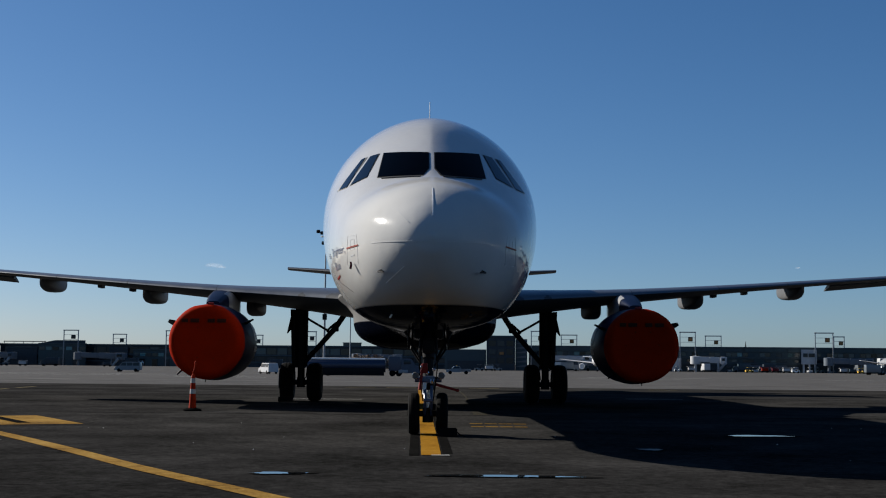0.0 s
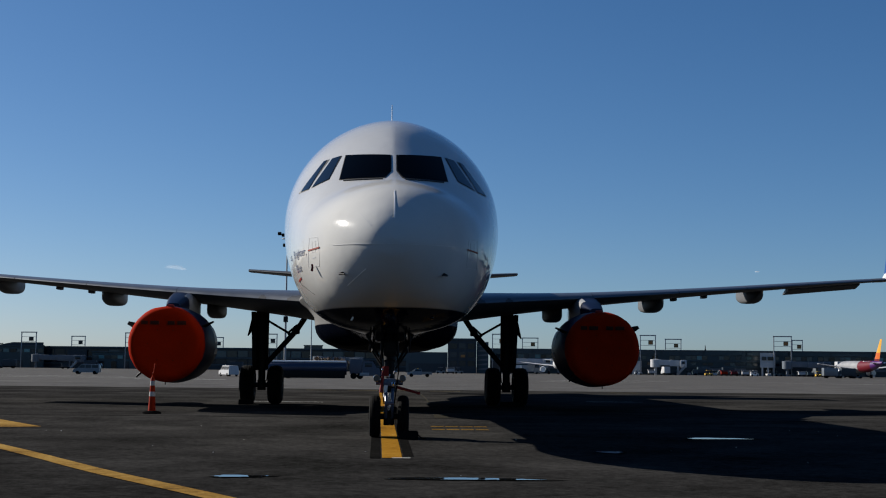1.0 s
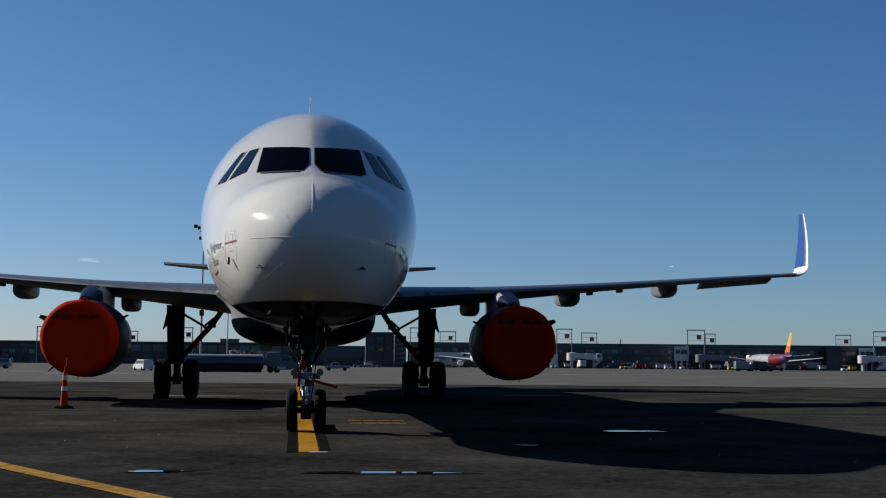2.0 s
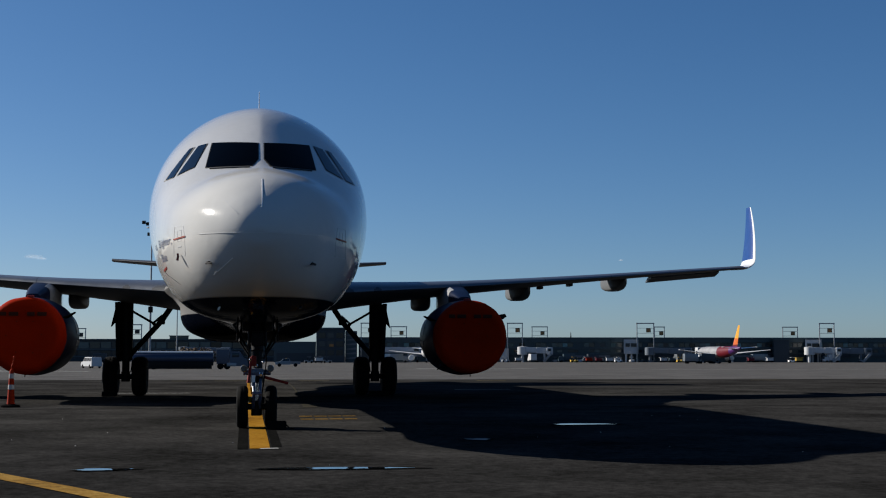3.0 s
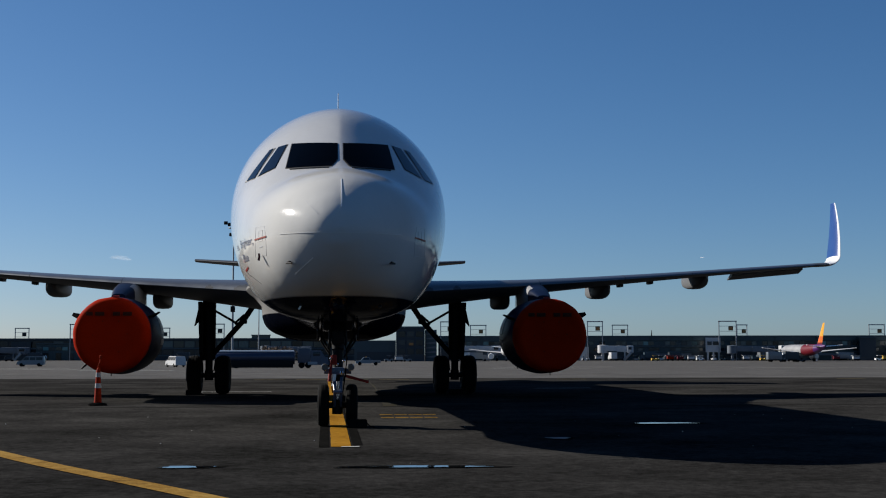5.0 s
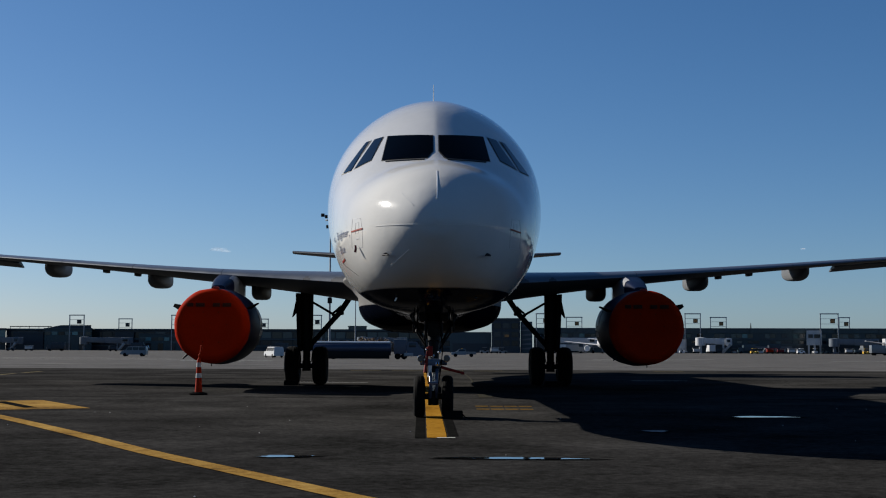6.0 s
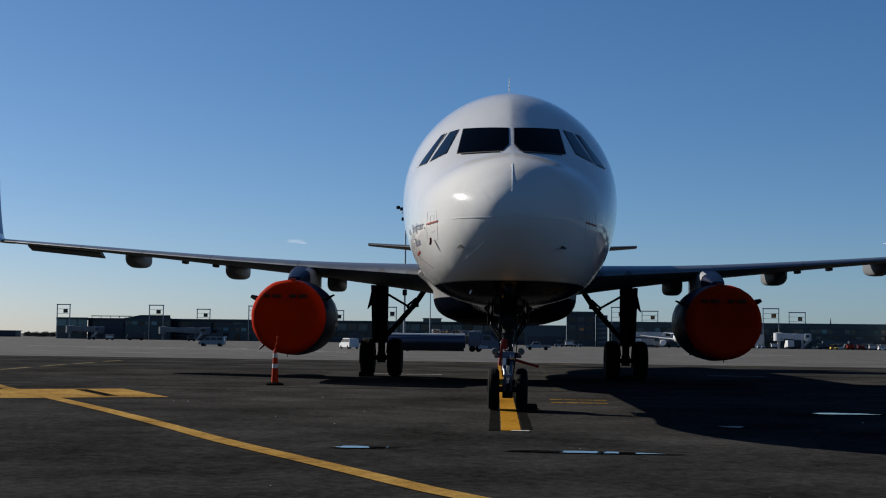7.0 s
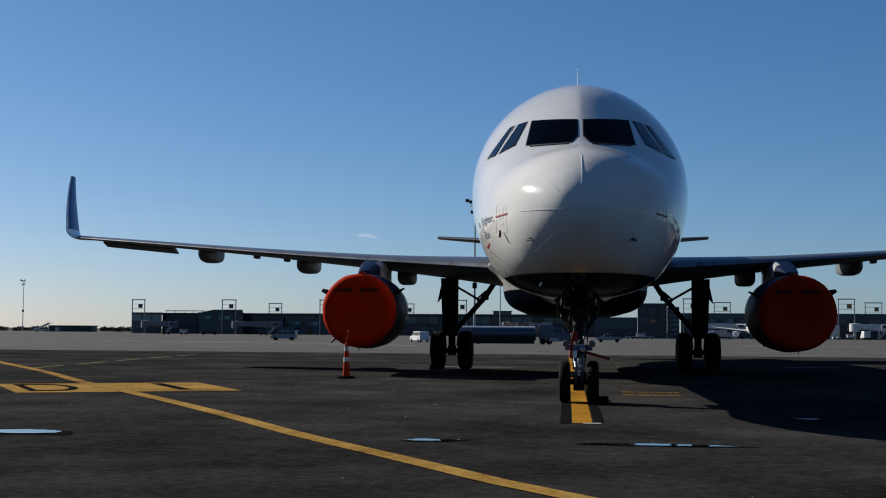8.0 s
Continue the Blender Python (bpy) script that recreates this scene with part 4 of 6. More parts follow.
# ------------------------------------------------------------------ painted lines on the apron
def ribbon(points, width, lift, dense=0.22):
    """A painted line that follows points on the ground and the fall of the paving."""
    fx = curve_of([(i, p[0]) for i, p in enumerate(points)])
    fy = curve_of([(i, p[1]) for i, p in enumerate(points)])
    n = max(2, int(sum(math.dist(a, b) for a, b in zip(points, points[1:])) / dense))
    run = [Vector((fx(k * (len(points) - 1) / n), fy(k * (len(points) - 1) / n))) for k in range(n + 1)]
    bm = bmesh.new()
    rows = []
    for i, p in enumerate(run):
        t = (run[min(i + 1, n)] - run[max(i - 1, 0)]).normalized()
        row = []
        for k in (-1, 1):
            s = Vector((-t.y, t.x)) * k * (width / 2 + 0.025 * min(width, 0.35) * noise.noise(Vector((p.x * 2.3, p.y * 2.3, 7 * k))))
            row.append(bm.verts.new((p.x + s.x, p.y + s.y, ground_height(p.y + s.y) + lift)))
        rows.append(row)
    for a, b in zip(rows, rows[1:]):
        bm.faces.new((a[0], a[1], b[1], b[0]))
    return bm


def marking(points, width, material, label, lift=0.009, category="marking"):
    ob = part("painted_line", ribbon(points, width, lift), material)
    return tagged(ob, label, category, kind="structure")


LEAD_IN = [(-26.0, 53.5), (-18.9, 41.6), (-14.1, 33.8), (-11.05, 28.5), (-8.53, 24.5), (-6.45, 21.12), (-4.80, 18.32), (-3.70, 16.4), (-2.79, 14.95), (-2.05, 13.8), (-1.42, 12.8), (-0.82, 11.85), (-0.2, 11.0), (1.2, 9.0), (2.2, 6.5), (2.8, 3.0), (3.0, -4.0)]
marking(LEAD_IN, 0.285, PAINT_YELLOW, "worn yellow curved lead-in line on asphalt", 0.014)
marking([(0.0, 18.6), (0.0, 26.0), (0.0, 40.0), (0.0, 60.8)], 0.285, PAINT_FRESH, "yellow stand centre line under the nose wheels", 0.012)
marking([(-0.24, 18.5), (-0.24, 26.0), (-0.24, 44.0)], 0.15, PAINT_BORDER, "black border of the yellow centre line", 0.008)
marking([(0.24, 18.9), (0.24, 26.0), (0.24, 44.0)], 0.15, PAINT_BORDER, "black border of the yellow centre line", 0.008)
marking([(0.0, 18.55), (0.26, 18.57)], 0.10, PAINT_WHITE, "short white stop bar at the centre line's end", 0.016)
for y, x0, x1 in ((26.0, 0.86, 2.02), (27.1, 0.88, 2.08)):
    n = max(1, int((x1 - x0) / 0.28))
    for i in range(n):
        u0, u1 = x0 + (x1 - x0) * (i + 0.04) / n, x0 + (x1 - x0) * (i + 0.93) / n
        marking([(u0, y), ((u0 + u1) / 2, y), (u1, y)], 0.30, PAINT_DASH, "worn short yellow dash on asphalt")
marking([(1.32, 31.2), (1.34, 32.0), (1.36, 33.0)], 0.34, PAINT_GHOST, "faded yellow smear of worn paint on asphalt")
for y in np.arange(36.5, 56, 4.1):
    marking([(-15.75 - 0.035 * (y - 37), y), (-15.75 - 0.035 * (y - 35.4), y + 1.6), (-15.75 - 0.035 * (y - 34), y + 2.9)], 0.20, PAINT_FADED, "faded yellow dash of a broken guide line")
marking([(1.42, 41.5), (1.52, 47.0), (1.55, 52.0), (1.5, 58.0)], 0.07, PAINT_GHOST, "thin faded yellow guide curve")
for x in (-3.5, -1.6, 0.3, 2.2, 10.5, 24.0, 31.0):
    marking([(x, 60.2), (x + 0.75, 60.22), (x + 1.4, 60.25)], 0.4, PAINT_FADED, "faded yellow dash along the asphalt's edge", 0.016)
for x0, x1, y in ((-4.6, -1.95, 41.9), (7.0, 9.0, 45.0)):
    marking([(x0, y), ((x0 + x1) / 2, y + 0.05), (x1, y + 0.1)], 0.12, PAINT_WHITE, "short worn white line on asphalt")
for x0, x1, y in ((-75, -40, 205), (-48, -20, 150), (22, 36, 175), (30, 52, 230), (60, 110, 190), (-22, -14, 118)):
    marking([(x0, y), ((x0 + x1) / 2, y + 1), (x1, y + 2)], 2.2, PAINT_WHITE, "worn white taxi lane line on concrete", 0.02)
# tar-sealed joints and cracks
for pts, w in (([(-14, 30.6), (-4, 30.9), (5, 30.7), (14, 31.0)], 0.10), ([(-6.6, 13.9), (-6.1, 14.15), (-5.5, 14.05), (-5.0, 14.3), (-4.3, 14.25)], 0.02), ([(-6.9, 14.2), (-6.2, 16.0), (-5.2, 17.0), (-3.6, 19)], 0.012),
               ([(-20, 45.8), (-5, 45.9), (10, 45.7), (26, 46)], 0.16), ([(-30, 53), (-10, 53.2), (15, 53), (40, 53.3)], 0.22)):
    marking(pts, w, PAINT_BLACK, "tar-sealed joint in the asphalt", 0.007, "joint")

# stand designation: yellow board painted on the asphalt with dark letters, the lead-in line across it
stand = thing("stand_marking", "yellow painted stand marking with dark letters on asphalt", "marking", kind="structure")
SO, SU = Vector((-10.74, 24.15)), radians(23.5)


def stand_point(u, v, lift):
    x = SO.x + u * math.cos(SU) - v * 0.54
    y = SO.y + u * math.sin(SU) + v * 0.93
    return Vector((x, y, ground_height(y) + lift))


bm = bmesh.new()
grid = [[bm.verts.new(stand_point(4.35 * i / 8, 3.4 * j / 8, 0.008)) for i in range(9)] for j in range(9)]
for a, b in zip(grid, grid[1:]):
    for i in range(8):
        bm.faces.new((a[i], a[i + 1], b[i + 1], b[i]))
part("board", bm, PAINT_YELLOW, stand, "worn yellow painted rectangle", False)
for text, u0, v0, w, h in (("D", 0.32, 0.45, 1.1, 2.7), ("1", 3.22, 0.5, 0.26, 2.6)):
    data = bpy.data.curves.new("letter", "FONT")
    data.body = text
    probe = new("letter", data)
    me = bpy.data.meshes.new_from_object(probe.evaluated_get(bpy.context.evaluated_depsgraph_get()))
    bpy.data.objects.remove(probe)
    bm = bmesh.new()
    bm.from_mesh(me)
    lo = [min(v.co[k] for v in bm.verts) for k in (0, 1)]
    hi = [max(v.co[k] for v in bm.verts) for k in (0, 1)]
    for v in bm.verts:
        v.co = stand_point(u0 + w * (v.co.x - lo[0]) / (hi[0] - lo[0]), v0 + h * (v.co.y - lo[1]) / (hi[1] - lo[1]), 0.012)
    part("letter", bm, PAINT_BLACK, stand, "dark painted character", False)

# ------------------------------------------------------------------ puddles
def puddle(x, y, rx, ry, seed, label, turn=0.0, ragged=1.0, skin=WATER):
    bm = bmesh.new()
    ring = []
    for k in range(64):
        a = 2 * math.pi * k / 64
        r = 1 + 0.55 * ragged * noise.noise(Vector((math.cos(a) * 1.3, math.sin(a) * 1.3, seed))) + 0.25 * ragged * noise.noise(Vector((math.cos(a) * 4, math.sin(a) * 4, seed + 9)))
        u, v = rx * r * math.cos(a), ry * r * math.sin(a)
        px, py = x + u * math.cos(turn) - v * math.sin(turn), y + u * math.sin(turn) + v * math.cos(turn)
        ring.append(bm.verts.new((px, py, ground_height(y) + 0.016 + 0.009 * abs(py - y))))
    bm.faces.new(ring)
    damp = bmesh.new()
    rim = []
    for k in range(64):
        a = 2 * math.pi * k / 64
        q = 1.12 + 0.5 * noise.noise(Vector((math.cos(a) * 2, math.sin(a) * 2, seed + 3)))
        p = ring[k].co
        px, py = x + (p.x - x) * q + 0.25 * rx * (k % 64 < 16 or k % 64 > 48), y + (p.y - y) * q
        rim.append(damp.verts.new((px, py, ground_height(py) + 0.0105)))
    damp.faces.new(rim)
    edge = part("damp_patch", damp, PAINT_BLACK, None, "", False)
    tagged(edge, "dark damp rim of asphalt round a puddle", "damp patch", kind="structure")
    ob = part("puddle", bm, skin, None, "", False)
    return tagged(ob, label, "puddle")


puddle(-1.86, 15.7, 0.30, 0.13, 2.0, "small shallow puddle reflecting the sky on asphalt")
puddle(0.75, 15.55, 0.95, 0.125, 5.0, "long narrow puddle reflecting the sky on asphalt", -0.03)
puddle(5.95, 23.6, 0.62, 0.22, 8.0, "oval puddle in the airliner's shadow")
puddle(3.35, 19.95, 0.17, 0.22, 11.0, "small drying puddle in the airliner's shadow", skin=DAMP)
puddle(-7.08, 15.98, 0.50, 0.30, 14.0, "oval puddle reflecting the pale sky", 0.0, 0.35)

# ------------------------------------------------------------------ traffic post, chocks
def traffic_post(x, y):
    z = ground_height(y) + 0.004
    t = thing("traffic_post", "orange traffic post with white bands on a black rubber base", "traffic cone", (x, y, z))
    part("base", lathe(bmesh.new(), [(0.0, 0.02), (0.0, 0.22), (0.03, 0.225), (0.05, 0.20), (0.07, 0.12), (0.08, 0.02)], "z", 8), RUBBER, t, "black rubber base")
    part("tube", lathe(bmesh.new(), [(0.05, 0.03), (0.06, 0.092), (0.25, 0.080), (0.5, 0.067), (0.75, 0.054), (0.86, 0.046), (0.89, 0.025)], "z", 28), ORANGE, t, "orange plastic tube")
    for a, b in ((0.42, 0.53), (0.68, 0.79)):
        ra, rb = 0.093 - 0.052 * a + 0.004, 0.093 - 0.052 * b + 0.004
        part("band", lathe(bmesh.new(), [(a, ra - 0.01), (a, ra), (b, rb), (b, rb - 0.01)], "z", 28), REFLECT, t, "white reflective band")
    bm = tube(bmesh.new(), [(0, 0, 0.87), (0.0, 0, 0.96), (0.03, 0, 1.02), (0.045, 0, 1.10), (0.05, 0, 1.16)], 0.018, 8)
    part("handle", bm, ORANGE, t, "thin bent handle")
    part("collar", lathe(bmesh.new(), [(1.13, 0.01), (1.13, 0.028), (1.19, 0.03), (1.21, 0.01)], "z", 12, (0.05, 0, 0)), ORANGE, t)
    return t


traffic_post(-5.68, 32.05)


def chock(x, y, w, label):
    z = ground_height(y) + 0.003
    t = thing("wheel_chock", label, "chock", (x, y, z), group="chocks at the wheels")
    rings = [[(u, -0.13, 0), (u, 0.13, 0), (u, 0.04, 0.15), (u, -0.05, 0.15)] for u in (-w / 2, w / 2)]
    bm = loft(rings)
    bmesh.ops.bevel(bm, geom=list(bm.edges), offset=0.015, segments=2, affect="EDGES")
    part("wedge", bm, RUBBER, t)
    part("rope", tube(bmesh.new(), [(w / 2, 0, 0.08), (w / 2 + 0.05, -0.04, 0.03), (w / 2 + 0.13, -0.07, 0.012)], 0.01, 6), RUBBER, t)


chock(0.33, NOSE + NG - 0.5, 0.34, "black rubber chock ahead of a nose wheel")
chock(-4.12, NOSE + GEAR_S - 0.75, 0.42, "black rubber chock ahead of the main wheels")
chock(3.75, NOSE + GEAR_S - 0.75, 0.6, "black rubber chock ahead of the main wheels")

# ------------------------------------------------------------------ terminal
CX = EYE[0]


def front_line(sx, back=0.0):
    """A place on the terminal's long front, in the direction sx sideways per metre ahead."""
    y = 536 / (1 + 0.16 * sx) + back
    return Vector((CX + sx * y, y))


def prism(bm, sx0, sx1, z0, z1, near=0.0, deep=30.0, slope=0.0):
    """A block along the terminal's front between two directions; slope lowers its left end's top."""
    a, b = front_line(sx0, near), front_line(sx1, near)
    c, d = front_line(sx1, near + deep), front_line(sx0, near + deep)
    return loft([[(p.x, p.y, z0) for p in (a, b, c, d)], [(a.x, a.y, z1 - slope), (b.x, b.y, z1), (c.x, c.y, z1), (d.x, d.y, z1 - slope)]], bm)


ZG = ground_height(540)


def building(name, sx0, sx1, roof, label, near=0.0, bands=(), cell=6.0, body=CLADDING_DARK, deep=40.0):
    """One wing of the terminal: dark ground storey, wall, projecting glazed bands of panes, roof edge."""
    t = thing(name, label, "building")
    w = part("wall", prism(bmesh.new(), sx0, sx1, ZG, roof, near, deep), body, t, "dark metal-clad wall", False)
    part("roof_edge", prism(bmesh.new(), sx0 - 0.0006, sx1 + 0.0006, roof, roof + 0.55, near - 0.9, deep + 1.8), CLADDING, t, "blue-grey roof edge", False)
    mood = random.Random(int(1000 * sx1))
    for z0, z1, mats in bands:
        n = max(1, int((sx1 - sx0) * 530 / cell))
        for i in range(n):
            u0 = sx0 + (sx1 - sx0) * (i + 0.05) / n
            u1 = sx0 + (sx1 - sx0) * (i + 0.95) / n
            part("window_pane", prism(bmesh.new(), u0, u1, z0, z1, near - 0.25, 0.3), mood.choice(mats), w, "", False)
        part("floor_band", prism(bmesh.new(), sx0, sx1, z0 - 0.7, z0 - 0.1, near - 0.6, 0.7), CLADDING, w, "blue-grey spandrel", False)
    return t


PALE_GLASS = glass("pale_teal_end_glass", (0.06, 0.125, 0.135), 0.12, 0.5, 0.5)
TEAL_GLASS = glass("teal_window_band_glass", (0.030, 0.098, 0.112), 0.12, 0.5, 0.9)
SLATE = surface("slate_blue_metal_cladding", (0.007, 0.018, 0.027), 0.5, vary=0.3, scale=0.2, fine=3, bump=0.0)
BLANK = surface("slate_grey_wall_panel", (0.012, 0.034, 0.042), 0.5, vary=0.3, scale=0.15, fine=2, bump=0.0)
FASCIA = surface("teal_grey_metal_fascia", (0.018, 0.046, 0.057), 0.5, vary=0.25, scale=0.2, fine=3, bump=0.0)
DARK_GLASS = glass("dark_window_glass", (0.010, 0.018, 0.026), 0.1, 0.3, 0.7)
building("terminal_wing", -0.342, -0.318, 7.6, "glazed end block of the terminal in teal glass", -3, ((1.2, 3.9, [CURTAIN]), (4.4, 7.3, [PALE_GLASS])), 3.5, CLADDING)
building("terminal_wing", -0.3175, 0.0225, 7.5, "long dark glass and metal terminal wing", 0, ((1.3, 3.2, [DARK_GLASS]), (4.2, 6.8, [CURTAIN, CURTAIN, DARK_GLASS])), 4.2)
building("terminal_wing", 0.086, 0.62, 8.3, "long slate terminal wing with a teal window band", 0, ((2.8, 3.8, [DARK_GLASS, DARK_GLASS, CURTAIN, BLANK, BLANK]), (5.0, 6.5, [TEAL_GLASS, CURTAIN, CURTAIN, DARK_GLASS, BLANK])), 2.3, BLANK)
t = thing("facade_strips", "blue-grey metal fascia and dark service strip along the terminal", "facade")
for k in range(16):
    u0, u1 = 0.086 + 0.534 * k / 16, 0.086 + 0.534 * (k + 0.97) / 16
    part("fascia_panel", prism(bmesh.new(), u0, u1, 6.95, 8.25, -0.5, 0.5), CLADDING if k < 5 else FASCIA, t, "", False)
    part("service_strip", prism(bmesh.new(), u0, u1, 0.9, 1.7, -0.9, 0.9), BRIDGE_DIM if k % 4 == 1 else SLATE, t, "", False)
# blocks standing out from the long wing, with dark slabs as the recesses' shade
for sx0, sx1, z1, near, label in ((-0.2885, -0.2525, 7.9, -5.0, "slate-clad stair block standing out from the terminal"), (-0.2165, -0.1835, 5.6, -3.0, "low slate-clad lounge block standing out from the terminal")):
    t = thing("terminal_block", label, "building")
    w = part("wall", prism(bmesh.new(), sx0, sx1, ZG, z1, near, -near), BLANK, t, "slate wall", False)
    part("roof_edge", prism(bmesh.new(), sx0 - 0.0004, sx1 + 0.0004, z1, z1 + 0.35, near - 0.5, -near + 0.5), CLADDING, t, "", False)
    for k in range(7):
        u0 = sx0 + (sx1 - sx0) * (k + 0.08) / 7
        part("window_pane", prism(bmesh.new(), u0, u0 + (sx1 - sx0) * 0.12, z1 - 2.6, z1 - 1.2, near - 0.2, 0.3), (CURTAIN, TEAL_GLASS, DARK_GLASS)[k % 3], w, "", False)
        if k % 2:
            part("service_door", prism(bmesh.new(), u0, u0 + (sx1 - sx0) * 0.12, ZG, 1.9, near - 0.2, 0.3), DARK_GLASS, w, "", False)
# no real openings: dark slabs before the wall carry the recesses' shade
for sx0, sx1 in ((-0.3125, -0.2893), (-0.2350, -0.2205)):
    t = thing("recess_slab", "dark slab standing in for a recess's shade on the terminal", "loading bay")
    part("roller_door", prism(bmesh.new(), sx0, sx1, ZG, 5.9, -1.2, 0.8), CLADDING_DARK, t, "dark slab face for the recess's shade", False)
    part("lintel", prism(bmesh.new(), sx0, sx1, 5.9, 6.6, -1.4, 1.0), SLATE, t, "", False)
t = thing("roof_plant_room", "dark roof plant room with a sloping end on the terminal", "roof structure")
part("wall", prism(bmesh.new(), -0.276, -0.253, 8.05, 9.6, 4, 14), CLADDING_DARK, t, "", False)
part("ramp", prism(bmesh.new(), -0.288, -0.276, 8.05, 9.6, 4, 14, 1.35), CLADDING_DARK, t, "", False)
t = thing("roof_canopy", "thin flat roof canopy on slender posts", "canopy")
part("slab", prism(bmesh.new(), -0.315, -0.283, 8.9, 9.15, 3, 8), CLADDING_DARK, t, "", False)
for k in range(5):
    p = front_line(-0.3145 + 0.0072 * k, 4)
    part("post", rod(bmesh.new(), (p.x, p.y, 8.0), (p.x, p.y, 8.92), 0.12), GALV, t)
# nearer block beside the gap
t = thing("service_building", "dark boxy service building with a louvred stair side", "building")
w = part("wall", prism(bmesh.new(), 0.0535, 0.0755, ZG, 10.9, -62, 30), CLADDING_DARK, t, "", False)
part("roof_edge", prism(bmesh.new(), 0.0528, 0.0762, 10.9, 11.4, -62.6, 31), CLADDING, t, "", False)
for j in range(3):
    for i in range(3):
        part("window_pane", prism(bmesh.new(), 0.0552 + 0.0068 * i, 0.0605 + 0.0068 * i, 1.5 + 3.1 * j, 3.4 + 3.1 * j, -62.2, 0.3), DARK_GLASS, w, "", False)
part("sign_panel", prism(bmesh.new(), 0.0635, 0.0668, 4.6, 5.5, -62.5, 0.3), SIGN_FACE, w, "small amber sign", False)
part("stair_core", prism(bmesh.new(), 0.0757, 0.0848, ZG, 10.2, -60, 24), CLADDING, t, "blue-grey stair tower", False)
for j in range(6):
    part("louvre", prism(bmesh.new(), 0.0762, 0.0842, 0.2 + 1.65 * j, 1.0 + 1.65 * j, -60.5, 0.5, 0.5), BRIDGE_DIM, t, "grey sloping louvre", False)
part("low_wing", prism(bmesh.new(), 0.0215, 0.0533, ZG, 6.4, -58, 26), CLADDING, t, "blue-grey low wing", False)
part("low_door", prism(bmesh.new(), 0.0235, 0.0515, ZG, 2.3, -58.3, 0.4), CLADDING_DARK, t, "dark roller doors", False)
t = thing("glass_lantern", "teal glass rooftop lantern", "roof structure")
part("glazing", prism(bmesh.new(), -0.0565, -0.0425, 8.05, 9.3, 5, 8), CURTAIN, t, "", False)
part("cap", prism(bmesh.new(), -0.057, -0.042, 9.3, 9.55, 4.8, 8.4), CLADDING, t, "", False)
# white stair and lift blocks at the gates
for sx0, sx1 in ((0.2965, 0.3085), (0.4485, 0.4625)):
    t = thing("gate_block", "white gate lobby block on columns beside the terminal", "building", group="gate lobby blocks")
    part("wall", prism(bmesh.new(), sx0, sx1, 2.2, 7.9, -9, 9), PALE, t, "white panelled wall", False)
    part("window_pane", prism(bmesh.new(), sx0 + 0.0015, sx0 + 0.005, 5.0, 6.4, -9.3, 0.4), DARK_GLASS, t, "", False)
    part("window_pane", prism(bmesh.new(), sx0 + 0.006, sx1 - 0.0015, 5.0, 6.4, -9.3, 0.4), DARK_GLASS, t, "", False)
    for k in range(3):
        part("column", prism(bmesh.new(), sx0 + 0.001 + 0.0045 * k, sx0 + 0.0025 + 0.0045 * k, ZG, 2.2, -8.5, 1.2), PALE, t, "", False)
for sx0, sx1, z0, z1 in ((0.1965, 0.2035, ZG, 4.3), (0.4215, 0.435, ZG, 7.7), (0.0875, 0.099, ZG, 3.6)):
    t = thing("gate_block", "boxy gate building standing before the terminal", "building", group="gate lobby blocks")
    part("wall", prism(bmesh.new(), sx0, sx1, z0, z1, -7, 7), PALE if sx0 < 0.3 and sx0 > 0.1 else CLADDING_DARK, t, "", False)
    part("parapet", prism(bmesh.new(), sx0 - 0.0004, sx1 + 0.0004, z1, z1 + 0.4, -7.3, 7.6), CLADDING, t, "", False)


def gate_frame(sx0, sx1, top, near, foot):
    """A tall gate number frame: two posts, crossbars and a sign box."""
    a, b = front_line(sx0, near), front_line(sx1, near)
    t = thing("gate_sign_frame", "tall galvanised gate frame with a dark sign box", "sign frame", (a.x, a.y, foot), math.degrees(math.atan2(b.y - a.y, b.x - a.x)), "gate sign frames")
    w, h = (b - a).length, top - foot
    for x in (0, w):
        part("post", box(bmesh.new(), (x, 0, h / 2), (0.34, 0.34, h), 0.04), GALV, t)
    part("top_beam", box(bmesh.new(), (w / 2, 0, h), (w + 0.6, 0.4, 0.42), 0.05), GALV, t)
    for k in (1.9, 3.9):
        part("crossbar", box(bmesh.new(), (w / 2, 0.1, h - k), (w, 0.15, 0.14), 0.03), GALV, t)
    s = part("sign_box", box(bmesh.new(), (w * 0.68, -0.3, h - 2.75), (1.8, 0.6, 1.7), 0.06), SIGN, t, "dark gate sign box")
    part("sign_face", box(bmesh.new(), (w * 0.68, -0.62, h - 2.75), (1.35, 0.05, 1.2), 0.01), SIGN_FACE if sx0 > 0 else SIGN, s)


for sx0, sx1 in ((-0.342, -0.332), (-0.2695, -0.2586), (-0.1917, -0.181), (-0.0864, -0.0773), (0.0879, 0.0983), (0.2027, 0.2145), (0.3075, 0.3213), (0.461, 0.4735)):
    gate_frame(sx0, sx1, 13.6 if sx0 < 0.08 else 14.3, -10, ZG)
for sx0, sx1 in ((-0.232, -0.222), (-0.128, -0.118), (0.111, 0.123), (0.2223, 0.2345), (0.322, 0.330), (0.4295, 0.442)):
    gate_frame(sx0, sx1, 13.2 if sx0 < 0.08 else 14.2, 48, ZG)


